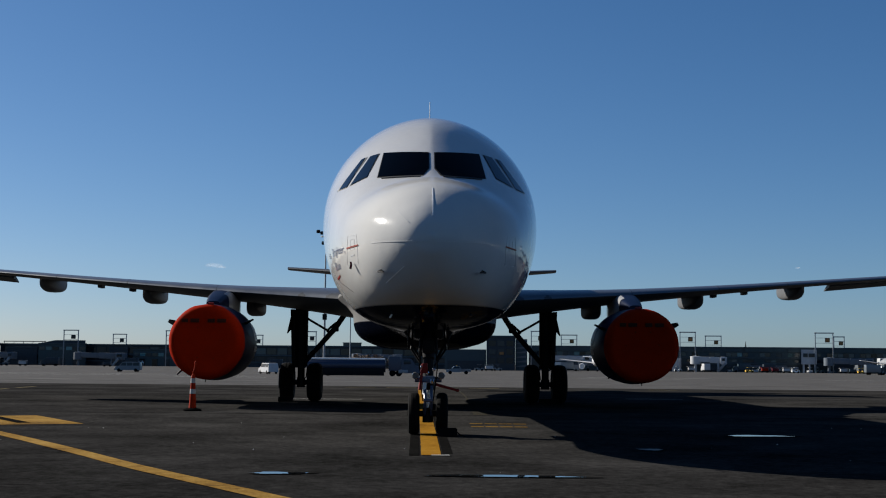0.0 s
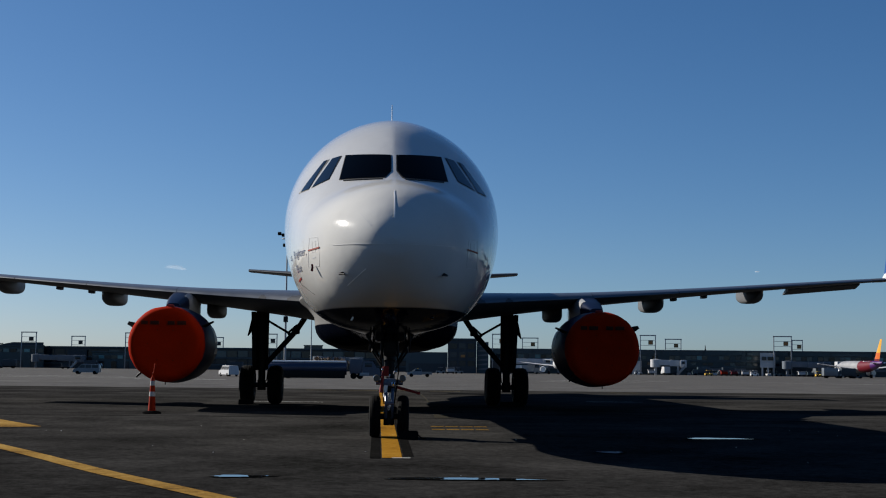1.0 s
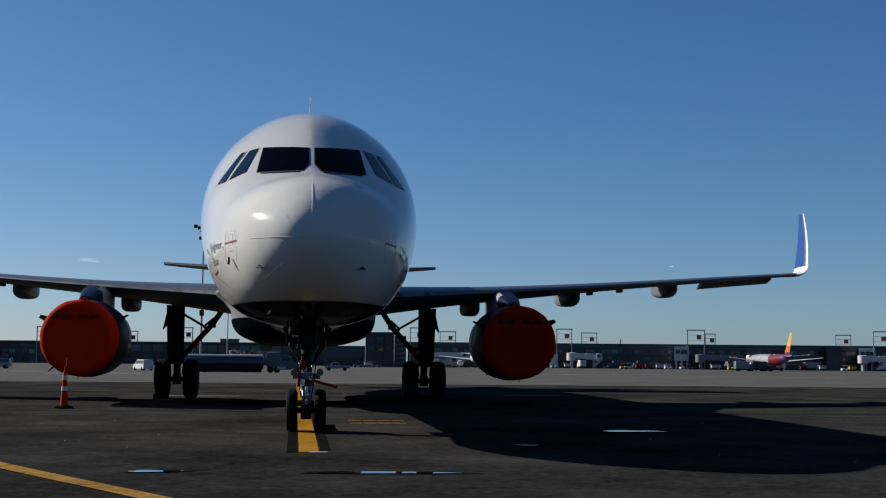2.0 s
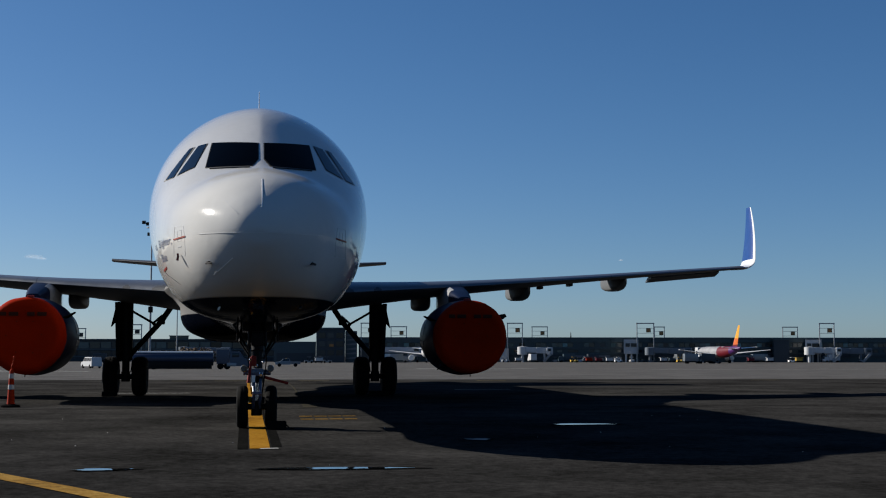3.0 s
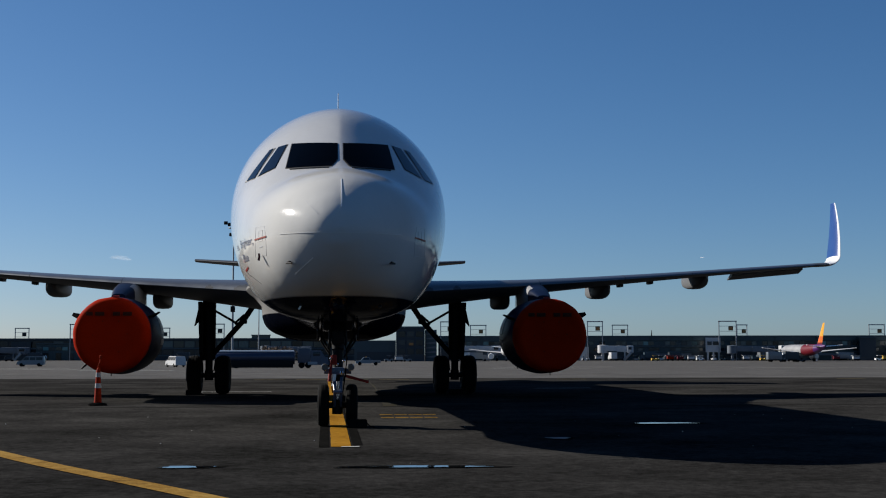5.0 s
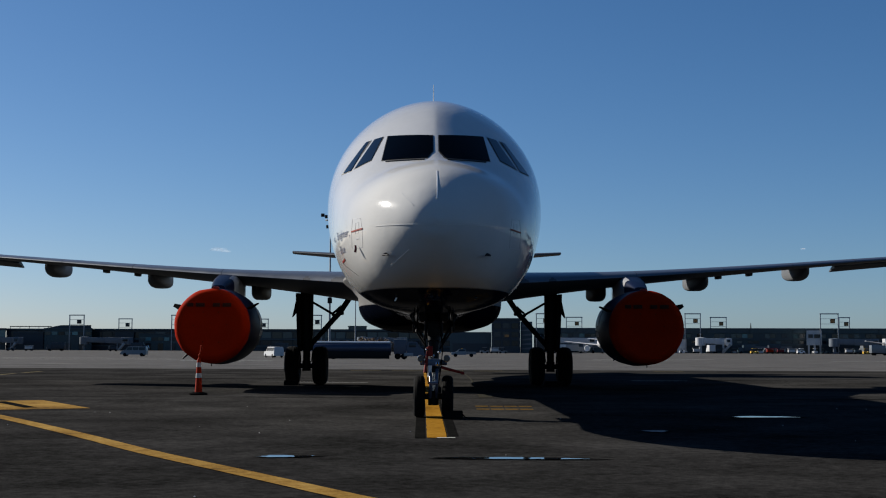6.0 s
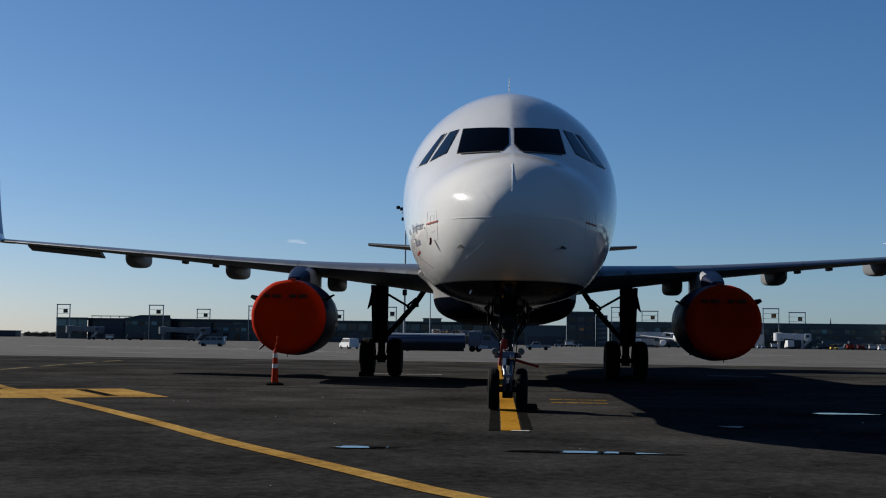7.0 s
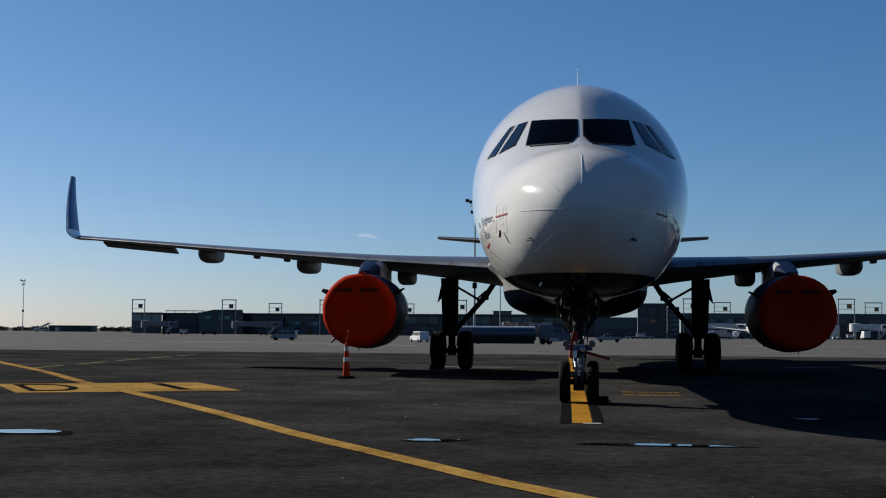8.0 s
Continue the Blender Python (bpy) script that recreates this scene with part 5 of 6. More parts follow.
def jet_bridge(sx0, sx1, z, skin, label):
    """A passenger boarding bridge: rotunda, two telescoping tunnels, cab, wheeled lift column."""
    a, b = front_line(sx0, -12), front_line(sx1, -14)
    w = (b - a).length
    t = thing("boarding_bridge", label, "boarding bridge", (a.x, a.y, ZG), math.degrees(math.atan2(b.y - a.y, b.x - a.x)), "boarding bridges")
    zz = z - ZG
    part("rear_tunnel", box(bmesh.new(), (w * 0.27, 0, zz + 0.5), (w * 0.55, 2.6, 2.1), 0.12, pose(0, 0, 0, 0, 1.0, 0)), skin, t)
    part("front_tunnel", box(bmesh.new(), (w * 0.66, 0, zz + 0.3), (w * 0.36, 3.0, 2.4), 0.12, pose(0, 0, 0, 0, 1.5, 0)), skin, t)
    part("cab", box(bmesh.new(), (w * 0.92, -0.4, zz + 0.1), (w * 0.18, 3.8, 2.9), 0.3), skin, t, "bridge cab")
    part("cab_window", box(bmesh.new(), (w * 0.93, -2.45, zz + 0.5), (w * 0.10, 0.2, 1.0), 0.03), DARK_GLASS, t)
    for k in (-1.2, 1.2):
        part("lift_column", box(bmesh.new(), (w * 0.74, k, zz / 2), (0.5, 0.5, zz), 0.05), skin, t)
    part("axle_beam", box(bmesh.new(), (w * 0.74, 0, 0.7), (0.9, 4.0, 0.5), 0.08), GALV, t)
    for k in (-1.7, 1.7):
        part("wheel", lathe(bmesh.new(), [(-0.2, 0.1), (-0.2, 0.5), (0.2, 0.5), (0.2, 0.1)], "y", 16, (w * 0.74, k, 0.5)), TYRE, t)
    part("stair", box(bmesh.new(), (w * 0.86, -2.6, zz / 2 - 0.4), (0.9, 0.8, zz * 1.05), 0.05, pose(0, 0, 0, 0, 42, 0)), GALV, t)
    part("rotunda", lathe(bmesh.new(), [(0, 0.6), (zz - 1.4, 0.6), (zz - 1.3, 2.0), (zz + 1.7, 2.0), (zz + 1.9, 0.3)], "z", 20), skin, t, "round rotunda")


for sx0, sx1 in ((-0.331, -0.306), (-0.258, -0.2225), (0.099, 0.134), (0.2145, 0.2385), (0.386, 0.357), (0.452, 0.479), (0.318, 0.352), (0.470, 0.505), (-0.046, -0.012)):
    jet_bridge(sx0, sx1, *((3.0, BRIDGE_BLUE, "blue-corrugated passenger boarding bridge on a wheeled column, darkened for shade") if sx0 in (0.318, 0.470, -0.046) else (2.7, BRIDGE_DIM, "corrugated passenger boarding bridge on a wheeled column, darkened for shade") if sx0 < 0 else (3.2, BRIDGE, "white corrugated passenger boarding bridge on a wheeled column")))
p = front_line(0.2535, 10)
t = thing("roof_spike", "thin dark aerial on the terminal roof", "aerial", (p.x, p.y, 8.8))
part("pole", rod(bmesh.new(), (0, 0, 0), (0, 0, 2.4), 0.30, 0.08), DARK_STEEL, t)


# ------------------------------------------------------------------ parked aircraft at the gates
PALE_SKIN = surface("dusty_pale_aircraft_paint", (0.20, 0.20, 0.205), 0.5, vary=0.3, scale=0.4, fine=4, bump=0.0)


def far_airliner(sx, y, turn, tail, rear, label, engine=WHITE, skin=PALE):
    """A parked airliner: body, wings, tail, engines, gear."""
    t = thing("parked_airliner", label, "airplane", (CX + sx * y, y, ground_height(y)), turn, "airliners at the gates")
    rings = []
    for s, w, zc in ((0, 0.1, 3.2), (0.6, 0.9, 3.3), (1.8, 1.5, 3.5), (4, 1.9, 3.7), (7, 1.98, 3.8), (19, 1.98, 3.8), (23, 1.92, 3.88), (27.5, 1.5, 4.25), (31, 1.0, 4.7), (34, 0.3, 5.2)):
        rings.append([(w * math.cos(2 * math.pi * k / 28), s, zc + w * math.sin(2 * math.pi * k / 28)) for k in range(28)])
    part("fuselage", loft(rings[:6]), skin, t, "white fuselage")
    part("rear_fuselage", loft(rings[5:8]), rear, t)
    part("tail_cone", loft(rings[7:]), PURPLE if rear == MAROON else rear, t)
    for k in (-1, 1):
        part("wing", loft([[(k * x, l + u, z + v) for u, v in airfoil(c, 0.12, 10)] for x, l, c, z in ((1.2, 12.5, 6.5, 2.9), (6, 15.3, 4.0, 3.4), (16.8, 21.2, 1.5, 4.6))]), PALE, t)
        part("tailplane", loft([[(k * x, l + u, z + v) for u, v in airfoil(c, 0.10, 8)] for x, l, c, z in ((0.3, 28.5, 3.8, 4.9), (6.2, 32.6, 1.4, 5.5))]), WHITE, t)
        part("engine", lathe(bmesh.new(), [(11.3, 0.7), (11.2, 0.95), (12, 1.1), (13.5, 1.1), (15.5, 0.7)], "y", 24, (k * 5.7, 0, 1.75)), engine, t)
        part("main_wheel", lathe(bmesh.new(), [(-0.35, 0.2), (-0.35, 0.55), (0.35, 0.55), (0.35, 0.2)], "x", 16, (k * 3.7, 17.5, 0.55)), TYRE, t)
        part("main_leg", rod(bmesh.new(), (k * 3.7, 17.5, 0.5), (k * 3.6, 17.4, 3.0), 0.18), STEEL, t)
    part("nose_leg", rod(bmesh.new(), (0, 4.8, 0.35), (0, 4.9, 2.2), 0.12), STEEL, t)
    part("nose_wheel", lathe(bmesh.new(), [(-0.3, 0.1), (-0.3, 0.37), (0.3, 0.37), (0.3, 0.1)], "x", 16, (0, 4.8, 0.37)), TYRE, t)
    fin = [[(v, 27.5 + 5.0 * q + u, 5.2 + 7.6 * q) for u, v in airfoil(3.9 - 2.6 * q, 0.10, 10)] for q in (0, 0.15, 0.25, 0.42, 1.0)]
    part("fin", loft(fin[:2]), tail[0], t)
    part("fin_band", loft(fin[1:4]), AMBER if tail[1] == GOLD else tail[1], t)
    part("fin_top", loft(fin[3:]), tail[1], t)
    part("cockpit_window", box(bmesh.new(), (0, 1.95, 4.75), (1.6, 1.1, 0.5), 0.15, pose(0, 0, 0, -35, 0, 0)), COCKPIT, t)
    return t


far_airliner(0.3586, 450, 184, (MAROON, GOLD), MAROON, "parked airliner with a golden fin and crimson tail at a gate", WHITE, PALE_SKIN)
# the second one is added out of view, only for the nose paint to mirror
far_airliner(2.26, 19.0, 0, (WHITE, NAVY), WHITE, "white airliner with dark engines added out of view to be mirrored", NAVY)
far_airliner(0.1385, 462, -9.2, (WHITE, WHITE), WHITE, "plain white airliner parked nose-out at a gate")


# ------------------------------------------------------------------ masts
def light_mast(sx, y, height, label, low_box=True):
    t = thing("light_mast", label, "light mast", (CX + sx * y, y, ground_height(y)), group="apron light masts")
    part("pole", rod(bmesh.new(), (0, 0, 0), (0, 0, height), 0.26, 0.13, 14), GALV, t)
    part("base_sleeve", rod(bmesh.new(), (0, 0, 0), (0, 0, 3.0), 0.34, 0.32, 14), GALV, t, "galvanised base sleeve")
    part("platform", lathe(bmesh.new(), [(height - 0.9, 0.1), (height - 0.9, 1.1), (height - 0.7, 1.1), (height - 0.7, 0.1)], "z", 16), GALV, t)
    for k, (dx, dz) in enumerate(((-1.6, 0.2), (-0.8, -0.1), (0.7, 0.1), (-0.5, -2.2), (0.5, -2.0))):
        h = part("floodlight", box(bmesh.new(), (dx, -0.5, height + dz), (0.75, 0.6, 0.55), 0.1, pose(0, 0, 0, 35, 0, 0)), DARK_STEEL, t, "dark floodlight head")
        part("bracket", rod(bmesh.new(), (0, 0, height + dz - 0.3), (dx, -0.3, height + dz - 0.1), 0.06), GALV, h)
    if low_box:
        part("equipment_box", box(bmesh.new(), (0, 0, height * 0.40), (0.9, 0.9, 1.2), 0.1), DARK_STEEL, t)


light_mast(-0.0710, 270, 29.2, "tall galvanised apron light mast behind the airliner")
light_mast(-0.4315, 700, 28.3, "tall thin apron light mast far across the field")
# unseen mast, added only to show as a reflection in the fuselage
light_mast(0.546, 113, 25.0, "galvanised light mast added out of view to be mirrored")
t = thing("flag_pole", "slender bare galvanised pole", "pole", (CX - 0.0512 * 300, 300, ground_height(300)))
part("shaft", rod(bmesh.new(), (0, 0, 0), (0, 0, 17), 0.16, 0.08), GALV, t)


# ------------------------------------------------------------------ vehicles
def road_wheel(parent, x, y, r=0.36, w=0.26):
    wh = part("wheel", lathe(bmesh.new(), [(-w / 2, r * 0.2), (-w / 2 + 0.02, r * 0.6), (w / 2 - 0.02, r * 0.6), (w / 2, r * 0.2)], "y", 18, (x, y, r)), STEEL, parent)
    part("tyre", lathe(bmesh.new(), [(-w / 2, r * 0.58), (-w / 2, r * 0.9), (-w / 2 + 0.04, r), (w / 2 - 0.04, r), (w / 2, r * 0.9), (w / 2, r * 0.58)], "y", 22, (x, y, r)), TYRE, wh)


def side_shape(outline, w0, w1, z_turn):
    """A body from its side outline (x, z), narrower above z_turn."""
    rings = []
    for k in (-1, -0.92, 0.92, 1):
        rings.append([(x * (1 if abs(k) < 1 else 0.985), k * (w0 if z < z_turn else w1) / 2, z) for x, z in outline])
    return loft(rings)


def van(x, y, turn, paint, label):
    t = thing("van", label, "van", (x, y, ground_height(y)), turn, "vehicles on the apron")
    part("body", side_shape([(-2.6, 0.35), (2.55, 0.35), (2.62, 0.8), (2.45, 1.08), (1.65, 1.2), (1.05, 1.95), (0.7, 2.02), (-2.45, 2.0), (-2.62, 1.2)], 2.0, 1.75, 1.3), paint, t)
    for k in (-1, 1):
        for x0, x1 in ((0.25, 1.15), (-1.0, 0.1), (-2.35, -1.15)):
            part("side_glass", loft([[(x0, k * 0.93, 1.25), (x1 + (0.25 if x1 > 1 else 0), k * 0.93, 1.25), (x1 - (0.1 if x1 > 1 else 0), k * 0.90, 1.85), (x0, k * 0.90, 1.85)], [(x0, k * 1.0, 1.25), (x1 + (0.25 if x1 > 1 else 0), k * 1.0, 1.25), (x1 - (0.1 if x1 > 1 else 0), k * 0.97, 1.85), (x0, k * 0.97, 1.85)]]), DARK_GLASS, t)
        part("headlight", box(bmesh.new(), (2.56, k * 0.75, 0.85), (0.12, 0.32, 0.2), 0.03), LAMP_GLASS, t)
    part("windscreen", loft([[(1.62, k * 0.82, 1.24), (1.10, k * 0.80, 1.9), (1.16, k * 0.80, 1.9), (1.70, k * 0.82, 1.24)] for k in (-1, 1)]), DARK_GLASS, t)
    part("bumper", box(bmesh.new(), (2.6, 0, 0.5), (0.16, 1.9, 0.26), 0.05), RUBBER, t)
    for wx in (-1.7, 1.7):
        for wy in (-0.88, 0.88):
            road_wheel(t, wx, wy)


def pickup(x, y, turn, paint, label):
    t = thing("pickup_truck", label, "pickup truck", (x, y, ground_height(y)), turn, "vehicles on the apron")
    part("cab", side_shape([(-0.6, 0.45), (2.7, 0.45), (2.75, 0.95), (1.5, 1.12), (0.95, 1.75), (-0.35, 1.78), (-0.6, 1.15)], 1.95, 1.6, 1.2), paint, t)
    bm = side_shape([(-2.8, 0.55), (-0.62, 0.55), (-0.62, 1.15), (-2.8, 1.15)], 1.95, 1.95, 3)
    part("cargo_bed", bm, paint, t)
    for k in (-1, 1):
        part("side_glass", loft([[(-0.4, k * 0.86, 1.2), (1.15, k * 0.86, 1.2), (0.85, k * 0.82, 1.66), (-0.3, k * 0.82, 1.66)], [(-0.4, k * 0.95, 1.2), (1.15, k * 0.95, 1.2), (0.85, k * 0.9, 1.66), (-0.3, k * 0.9, 1.66)]]), DARK_GLASS, t)
    part("windscreen", loft([[(1.46, k * 0.76, 1.15), (1.0, k * 0.72, 1.7), (1.06, k * 0.72, 1.7), (1.54, k * 0.76, 1.15)] for k in (-1, 1)]), DARK_GLASS, t)
    part("light_bar", box(bmesh.new(), (0.3, 0, 1.84), (0.25, 0.9, 0.12), 0.03), GSE_YELLOW, t, "amber light bar")
    for wx in (-1.75, 1.75):
        for wy in (-0.85, 0.85):
            road_wheel(t, wx, wy, 0.4)


SILVER = surface("silver_grey_car_paint", (0.12, 0.135, 0.15), 0.35, vary=0.08, bump=0.0, coat=0.3)
van(-58.7, 266, 180, SILVER, "pale silver passenger van on the concrete")
pickup(8.9, 287, 180, SILVER, "silver pickup truck with an amber light bar")


TANK = surface("blue_grey_tank_metal", (0.03, 0.042, 0.075), 0.4, metal=0.3, vary=0.15, bump=0.0)

PALE_CAB = surface("pale_blue_truck_paint", (0.030, 0.042, 0.070), 0.4, vary=0.25, scale=1.5, bump=0.0)


def tanker(x, y):
    t = thing("tanker_truck", "silver and blue articulated fuel tanker truck", "tanker truck", (x, y, ground_height(y)), 0, "vehicles on the apron")
    bm = bmesh.new()
    rings = []
    for u, k in ((-12.6, 0.5), (-12.5, 0.9), (-12.2, 1.0), (-0.5, 1.0), (-0.2, 0.9), (-0.1, 0.5)):
        rings.append([(u, 1.2 * k * math.cos(2 * math.pi * i / 28), 1.75 + 0.92 * k * math.sin(2 * math.pi * i / 28)) for i in range(28)])
    part("tank", loft(rings, bm), TANK, t, "dark blue-grey oval tank")
    part("top_rail", rod(bmesh.new(), (-12.3, -0.55, 2.66), (-0.3, -0.55, 2.66), 0.15, 0.15, 14), WHITE, t, "white pipe along the tank top")
    part("catwalk", box(bmesh.new(), (-6.3, 0, 2.70), (12.0, 0.9, 0.20), 0.03), WHITE, t, "pale catwalk along the tank top")
    part("chassis", box(bmesh.new(), (-6.3, 0, 0.75), (12.2, 1.0, 0.3), 0.03), DARK_STEEL, t)
    part("side_guard", box(bmesh.new(), (-6.2, -1.1, 0.66), (11.6, 0.08, 1.15), 0.02), DARK_STEEL, t)
    part("pump_module", box(bmesh.new(), (1.25, 0, 1.95), (1.9, 2.2, 2.3), 0.08), PALE_CAB, t, "pale boxy pump module behind the cab")
    part("module_roof", box(bmesh.new(), (1.25, 0, 3.14), (2.0, 2.3, 0.10), 0.03), REFLECT, t)
    part("cab", side_shape([(2.3, 0.5), (5.5, 0.5), (5.62, 0.9), (5.45, 1.45), (4.5, 1.75), (3.85, 2.75), (2.5, 2.85), (2.3, 2.6)], 2.3, 2.05, 1.75), PALE_CAB, t, "pale blue bonneted cab")
    part("windscreen", loft([[(4.50, k * 0.95, 1.8), (3.95, k * 0.9, 2.62), (4.01, k * 0.9, 2.62), (4.58, k * 0.95, 1.8)] for k in (-1, 1)]), DARK_GLASS, t)
    part("side_glass", box(bmesh.new(), (3.2, -1.06, 2.2), (1.1, 0.08, 0.62), 0.03), DARK_GLASS, t)
    part("bumper", box(bmesh.new(), (5.6, 0, 0.62), (0.2, 2.3, 0.4), 0.06), DARK_STEEL, t)
    part("fuel_tank", box(bmesh.new(), (2.6, -1.0, 0.75), (1.5, 0.4, 0.55), 0.12), GALV, t)
    for wx in (-11.6, -10.4, -9.2, 0.9, 1.9, 4.8):
        for wy in (-0.95, 0.95):
            road_wheel(t, wx, wy, 0.5, 0.3)


tanker(-4.9, 205)


def cart(x, y, turn, paint, label):
    t = thing("baggage_cart", label, "baggage cart", (x, y, ground_height(y)), turn, "ground equipment at the gates")
    part("bed", box(bmesh.new(), (0, 0, 0.55), (3.0, 1.5, 0.18), 0.03), DARK_STEEL, t)
    part("load", box(bmesh.new(), (-0.1, 0, 1.15), (2.5, 1.3, 1.0), 0.12), paint, t)
    part("canopy", box(bmesh.new(), (0, 0, 1.95), (3.0, 1.6, 0.10), 0.03), paint, t)
    for u in (-1.4, 1.4):
        for v in (-0.7, 0.7):
            part("post", rod(bmesh.new(), (u, v, 0.6), (u, v, 1.95), 0.04, None, 6), GALV, t)
    for u in (-1.0, 1.0):
        road_wheel(t, u, -0.65, 0.24, 0.2)
        road_wheel(t, u, 0.65, 0.24, 0.2)
    part("drawbar", rod(bmesh.new(), (1.5, 0, 0.45), (2.3, 0, 0.3), 0.05, None, 6), DARK_STEEL, t)


def tug(x, y, turn, paint, label):
    t = thing("baggage_tug", label, "tug", (x, y, ground_height(y)), turn, "ground equipment at the gates")
    part("body", side_shape([(-1.4, 0.25), (1.5, 0.25), (1.5, 0.9), (0.4, 1.0), (0.3, 0.75), (-0.5, 0.75), (-0.6, 1.05), (-1.4, 1.0)], 1.5, 1.4, 0.9), paint, t)
    part("roof", box(bmesh.new(), (-0.1, 0, 2.0), (1.5, 1.4, 0.10), 0.04), paint, t)
    for u in (-0.75, 0.55):
        for v in (-0.6, 0.6):
            part("post", rod(bmesh.new(), (u, v, 0.9), (u, v, 2.0), 0.045, None, 6), DARK_STEEL, t)
    part("seat", box(bmesh.new(), (-0.35, 0, 0.95), (0.4, 0.9, 0.4), 0.08), RUBBER, t)
    for u in (-0.9, 0.95):
        road_wheel(t, u, -0.65, 0.34, 0.25)
        road_wheel(t, u, 0.65, 0.34, 0.25)


van(-28.1, 246, 118, PALE, "white van on the concrete")


def box_truck(x, y, turn, paint, label):
    t = thing("service_truck", label, "truck", (x, y, ground_height(y)), turn, "ground equipment at the gates")
    part("box_body", box(bmesh.new(), (-1.2, 0, 2.0), (4.6, 2.3, 2.4), 0.06), paint, t)
    part("cab", side_shape([(1.2, 0.45), (3.0, 0.45), (3.1, 1.2), (2.6, 2.2), (1.2, 2.3)], 2.1, 1.9, 1.5), paint, t)
    part("windscreen", loft([[(3.04, k * 0.9, 1.35), (2.65, k * 0.85, 2.1), (2.72, k * 0.85, 2.1), (3.12, k * 0.9, 1.35)] for k in (-1, 1)]), DARK_GLASS, t)
    part("chassis", box(bmesh.new(), (-0.3, 0, 0.65), (6.2, 1.2, 0.25), 0.03), DARK_STEEL, t)
    for u in (-2.4, 2.0):
        road_wheel(t, u, -0.9, 0.45, 0.3)
        road_wheel(t, u, 0.9, 0.45, 0.3)


for i, (sx, kind, paint, label) in enumerate((
    (0.256, "tug", GSE_YELLOW, "yellow baggage tug by the terminal"), (0.268, "cart", ORANGE, "baggage cart with an orange cover"), (0.276, "cart", MAROON, "baggage cart with a dark red cover"),
    (0.285, "cart", PALE, "baggage cart with a pale cover"), (0.292, "tug", WHITE, "white baggage tug by the terminal"), (0.184, "truck", PALE, "pale service truck at the gate"),
    (0.191, "tug", WHITE, "white baggage tug by the terminal"), (0.329, "cart", PALE, "baggage cart with a pale cover"), (0.336, "cart", CLADDING, "baggage cart with a blue-grey cover"),
    (0.343, "tug", GSE_YELLOW, "yellow baggage tug by the terminal"), (0.352, "truck", SILVER, "silver service truck at the gate"), (0.402, "cart", MAROON, "baggage cart with a dark red cover"),
    (0.410, "truck", SILVER, "silver service truck at the gate"), (0.418, "cart", PALE, "baggage cart with a pale cover"), (0.437, "tug", WHITE, "white baggage tug by the terminal"),
    (0.443, "cart", GSE_YELLOW, "baggage cart with a yellow cover"), (0.470, "truck", PALE, "pale service truck at the gate"), (0.106, "truck", WHITE, "white service truck at the gate"), (0.3545, "truck", SILVER, "silver catering truck beside a parked airliner"), (0.3625, "truck", CLADDING_DARK, "dark slate catering truck beside a parked airliner"), (0.373, "tug", CLADDING_DARK, "dark slate baggage tug beside a parked airliner"),
    (0.118, "truck", PALE, "pale service truck at the gate"), (0.048, "tug", SILVER, "silver baggage tug on the concrete"), (0.0555, "cart", PALE, "baggage cart with a pale cover"),
    (0.062, "tug", SILVER, "grey baggage tug on the concrete"), (-0.110, "truck", CLADDING_DARK, "dark slate service truck by the terminal"), (-0.135, "cart", CLADDING_DARK, "baggage cart with a dark slate cover"),
    (-0.215, "truck", CLADDING_DARK, "dark slate service truck by the terminal"), (-0.236, "cart", CLADDING_DARK, "baggage cart with a dark slate cover"), (-0.280, "truck", CLADDING_DARK, "dark slate service truck by the terminal"),
    (-0.300, "cart", PALE, "baggage cart with a pale cover"), (-0.314, "tug", CLADDING_DARK, "dark slate baggage tug by the terminal"))):
    y = 480 + 12 * ((i * 7) % 5) / 5 if not 0.045 < sx < 0.07 else 345 + 4 * i
    if label.endswith("airliner"):
        y = 408
    {"tug": tug, "cart": cart, "truck": box_truck}[kind](CX + sx * y, y, 180 if i % 3 else 0, paint, label)

# a crowded row of equipment along the foot of the terminal
rnd = random.Random(12)
for k in range(34):
    sx = 0.148 + 0.0102 * k + rnd.uniform(-0.003, 0.003)
    y = rnd.uniform(494, 508)
    kind, word = rnd.choice(((tug, "tug"), (cart, "cart"), (cart, "cart"), (box_truck, "truck")))
    paint, tone = rnd.choice(((BRIDGE, "white"), (PALE, "pale grey"), (SILVER, "silver"), (SILVER, "silver"), (CLADDING, "blue-grey"), (CLADDING_DARK, "dark slate")))
    kind(CX + sx * y, y, rnd.choice((0, 180, 90)), paint, f"{tone} ground equipment {word} parked along the terminal")

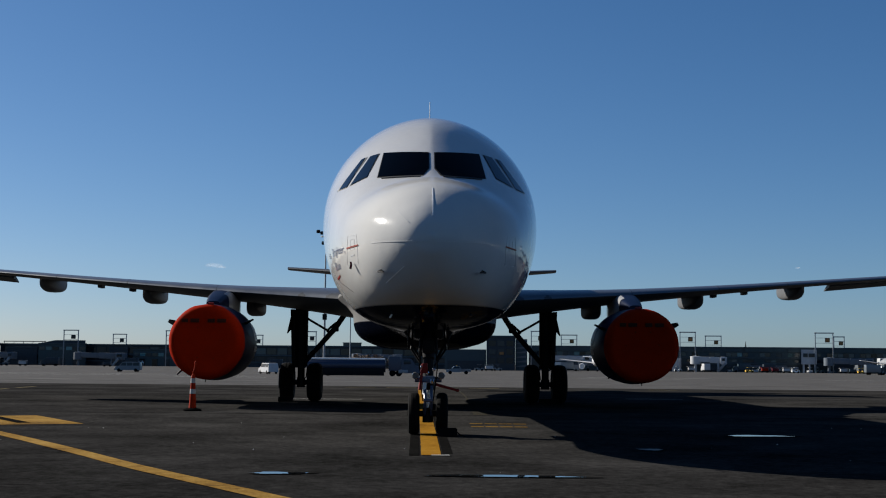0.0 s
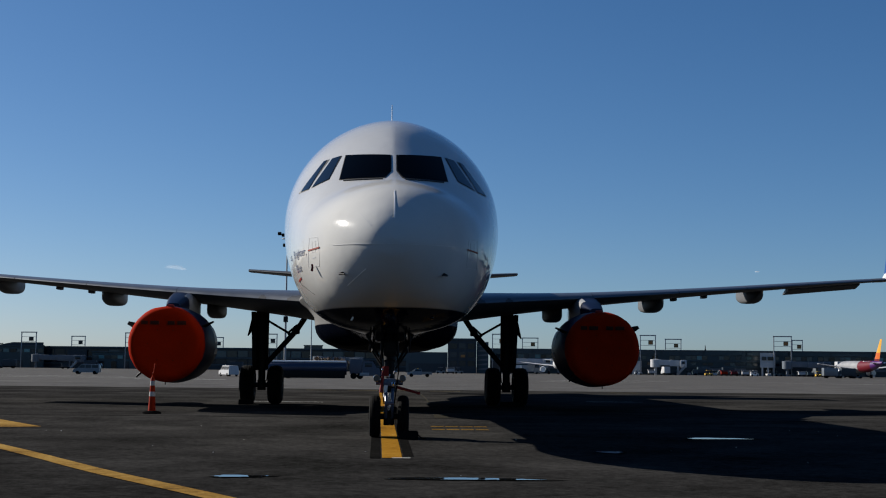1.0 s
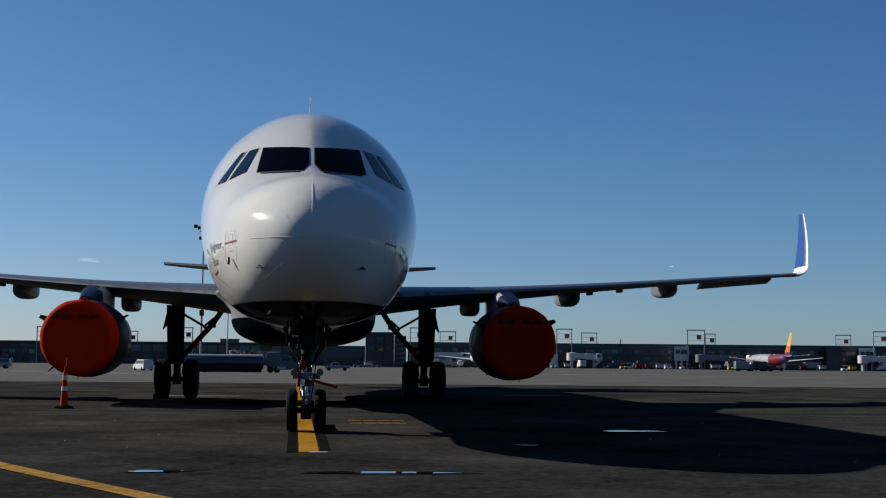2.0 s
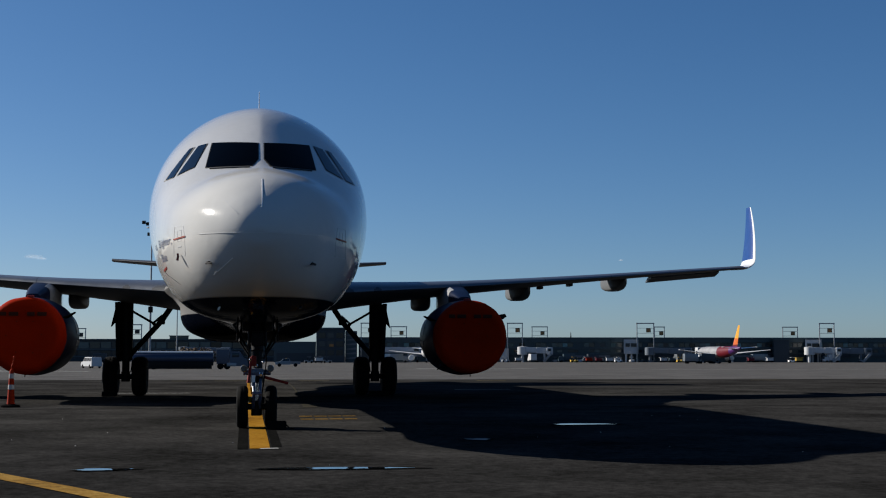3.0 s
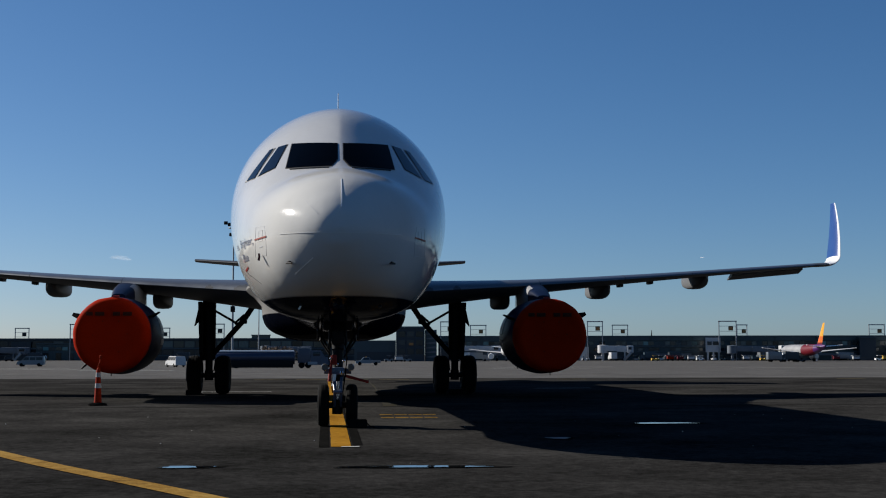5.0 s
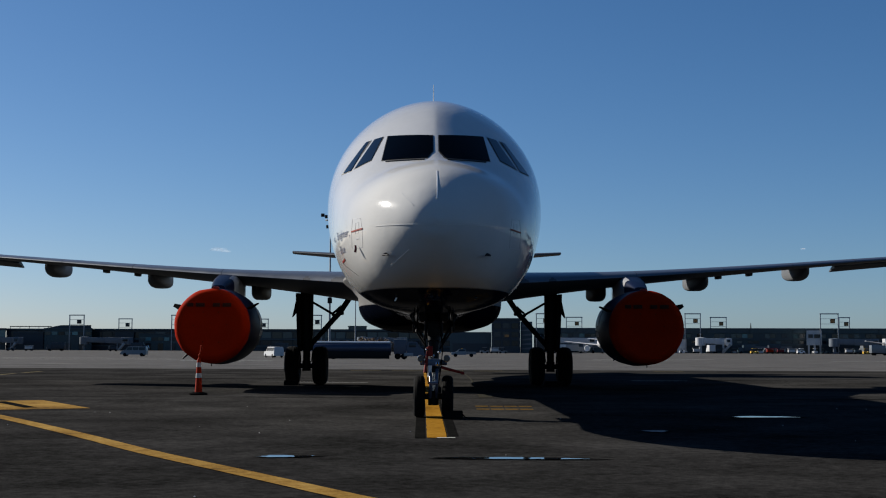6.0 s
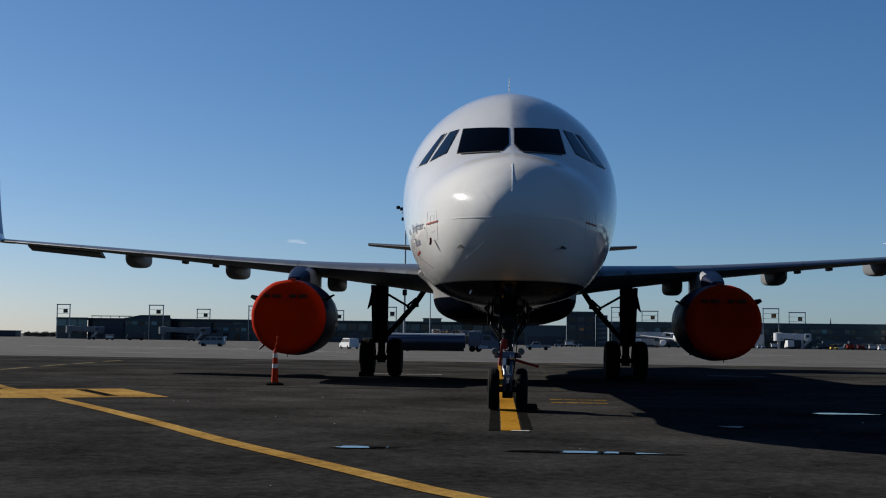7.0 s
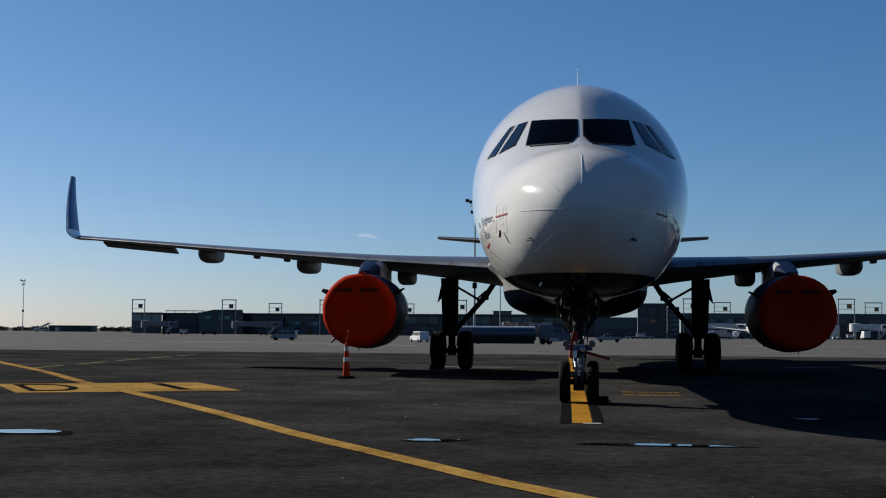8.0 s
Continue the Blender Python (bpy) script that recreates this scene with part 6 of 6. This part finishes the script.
# ------------------------------------------------------------------ far edge of the field
def tree(x, y, h, seed, leaf=FOLIAGE, label="dark distant bushy tree at the field's edge", group="trees at the field's edge"):
    """A bushy tree: tapered trunk, limbs and a ragged crown of many small leaf clumps."""
    rnd = random.Random(seed)
    z = ground_height(y)
    t = thing("tree", label, "tree", (x, y, z), group=group)
    bm = rod(bmesh.new(), (0, 0, 0), (0, 0, h * 0.85), 0.22, 0.05, 8)
    for k in range(6):
        a = rnd.uniform(0, 6.28)
        u = h * rnd.uniform(0.2, 0.7)
        rod(bm, (0, 0, u), (math.cos(a) * h * 0.25, math.sin(a) * h * 0.25, u + h * 0.15), 0.07, 0.02, 5)
    part("trunk", bm, BARK, t)
    pts, faces = [], []
    for k in range(1000):
        q = rnd.random()
        a = rnd.uniform(0, 6.28)
        r = h * 0.75 * math.sqrt(max(0.03, 1 - (1.5 * q - 0.55) ** 2)) * math.sqrt(rnd.random()) * (1 + 0.35 * math.sin(3 * a + seed))
        c = Vector((r * math.cos(a), r * math.sin(a), h * (0.06 + 0.94 * q * (0.85 + 0.15 * math.sin(2 * a + seed * 1.7)))))
        w = Vector((rnd.gauss(0, 1), rnd.gauss(0, 1), rnd.gauss(0, 1))).normalized()
        s = w.orthogonal().normalized() * h * rnd.uniform(0.04, 0.09)
        v = w.cross(s)
        n = len(pts)
        pts += [c - s, c + v * 0.6, c + s, c - v * 0.6]
        faces.append((n, n + 1, n + 2, n + 3))
    me = bpy.data.meshes.new("crown")
    me.from_pydata(pts, [], faces)
    me.materials.append(leaf)
    crown = new("crown", me)
    crown.parent = t


for i, sx in enumerate((-0.438, -0.432, -0.425, -0.419, -0.366, -0.362, -0.358, -0.354, -0.350, -0.346, -0.340, -0.412, -0.445, -0.452, -0.4355, -0.4285, -0.422, -0.415, -0.364, -0.360, -0.356, -0.352, -0.348, -0.344, -0.4485)):
    y = 735 + 14 * ((i * 5) % 7)
    tree(CX + sx * y, y, 2.3 + 1.2 * ((i * 3) % 5) / 5, 40 + i)
AUTUMN = surface("tawny_dry_foliage", (0.15, 0.105, 0.07), 0.9, vary=0.5, scale=0.8, fine=5, bump=0.0)
for i, sx in enumerate((-0.0465, -0.0400, -0.0345, -0.0290)):
    tree(CX + sx * 505, 505, 5.6 - 0.5 * (i % 2), 80 + i, AUTUMN, "tawny leafy tree before the terminal", "trees before the terminal")
t = thing("field_shed", "long low dark shed across the field", "shed", (CX - 0.39 * 705, 705, ground_height(705)))
part("wall", box(bmesh.new(), (0, 0, 1.5), (25, 8, 3.0), 0.05), CLADDING_DARK, t)
part("roof", box(bmesh.new(), (0, 0, 3.2), (26, 9, 0.5), 0.15), CLADDING_DARK, t)
part("door", box(bmesh.new(), (-7.5, -4.1, 1.2), (2.2, 0.2, 2.0), 0.03), PALE, t, "pale shed door")
t = thing("boarding_stairs", "white mobile boarding stairs on a truck", "boarding stairs", (CX - 0.416 * 690, 690, ground_height(690)))
part("stair", box(bmesh.new(), (0, 0, 2.6), (9.5, 2.2, 0.7), 0.06, pose(0, 0, 0, 0, -24, 0)), PALE, t)
part("truck_body", box(bmesh.new(), (0.5, 0, 0.9), (7.5, 2.2, 0.9), 0.1), PALE, t)
for u in (-2.4, 3.0):
    road_wheel(t, u, -0.95, 0.5, 0.3)
    road_wheel(t, u, 0.95, 0.5, 0.3)
part("platform", box(bmesh.new(), (4.9, 0, 4.6), (2.0, 2.2, 0.2), 0.03), PALE, t)

# a far cloud wisp and a very small bright speck in the sky
def vapour(name, thin):
    m, n, l = tree_of(name)
    veil, glow, clear = n.new("ShaderNodeMixShader"), n.new("ShaderNodeBsdfTranslucent"), n.new("ShaderNodeBsdfTransparent")
    glow.inputs["Color"].default_value = (0.95, 0.95, 0.95, 1)
    veil.inputs["Fac"].default_value = thin
    l.new(glow.outputs[0], veil.inputs[1])
    l.new(clear.outputs[0], veil.inputs[2])
    l.new(veil.outputs[0], n["Material Output"].inputs["Surface"])
    return m


CLOUD = vapour("thin_white_cloud", 0.955)
BRIGHT_SPECK = vapour("bright_white_speck", 0.7)
bm = bmesh.new()
for u, v, r in ((-17, 0, 6), (-8, 2.5, 9), (2, 0.5, 11), (11, -2, 8), (18, -3.5, 5)):
    made = bmesh.ops.create_icosphere(bm, subdivisions=3, radius=r)["verts"]
    for q in made:
        q.co = Vector((q.co.x * 1.4, q.co.y, q.co.z * 0.42)) * (1 + 0.3 * noise.noise(q.co * 0.2 + Vector((u, 0, 0)))) + Vector((u, 0, v))
cloud = part("cloud", bm, CLOUD)
cloud.location = (CX - 0.1555 * 3000, 3000, 1.27 + 0.0730 * 3000)
tagged(cloud, "tiny wisp of white cloud low in the sky", "cloud")
bm = bmesh.new()
for u, v, r in ((-3.6, -0.2, 1.6), (0.0, 0.1, 2.2), (3.4, 0.3, 1.5)):
    made = bmesh.ops.create_icosphere(bm, subdivisions=2, radius=r)["verts"]
    for q in made:
        q.co = Vector((q.co.x * 1.3, q.co.y, q.co.z * 0.45)) + Vector((u, 0, v))
wisp = part("cloud", bm, BRIGHT_SPECK)
wisp.location = (CX + 0.295 * 3000, 3000, 1.27 + 0.0763 * 3000)
tagged(wisp, "very small bright white speck low in the sky", "cloud")

# loose grit on the asphalt
rnd = random.Random(5)
bm = bmesh.new()
for k in range(26):
    x, y = rnd.uniform(-9, 9), rnd.uniform(11, 27)
    r = rnd.uniform(0.004, 0.012)
    made = bmesh.ops.create_icosphere(bm, subdivisions=1, radius=r)["verts"]
    for v in made:
        v.co = Vector((v.co.x * rnd.uniform(0.7, 1.4), v.co.y, v.co.z * 0.7)) + Vector((x, y, ground_height(y) + 0.006 + r * 0.6))
grit = part("grit", bm, PAINT_WHITE)
tagged(grit, "loose pale stone chips scattered on the asphalt", "grit", kind="stuff")
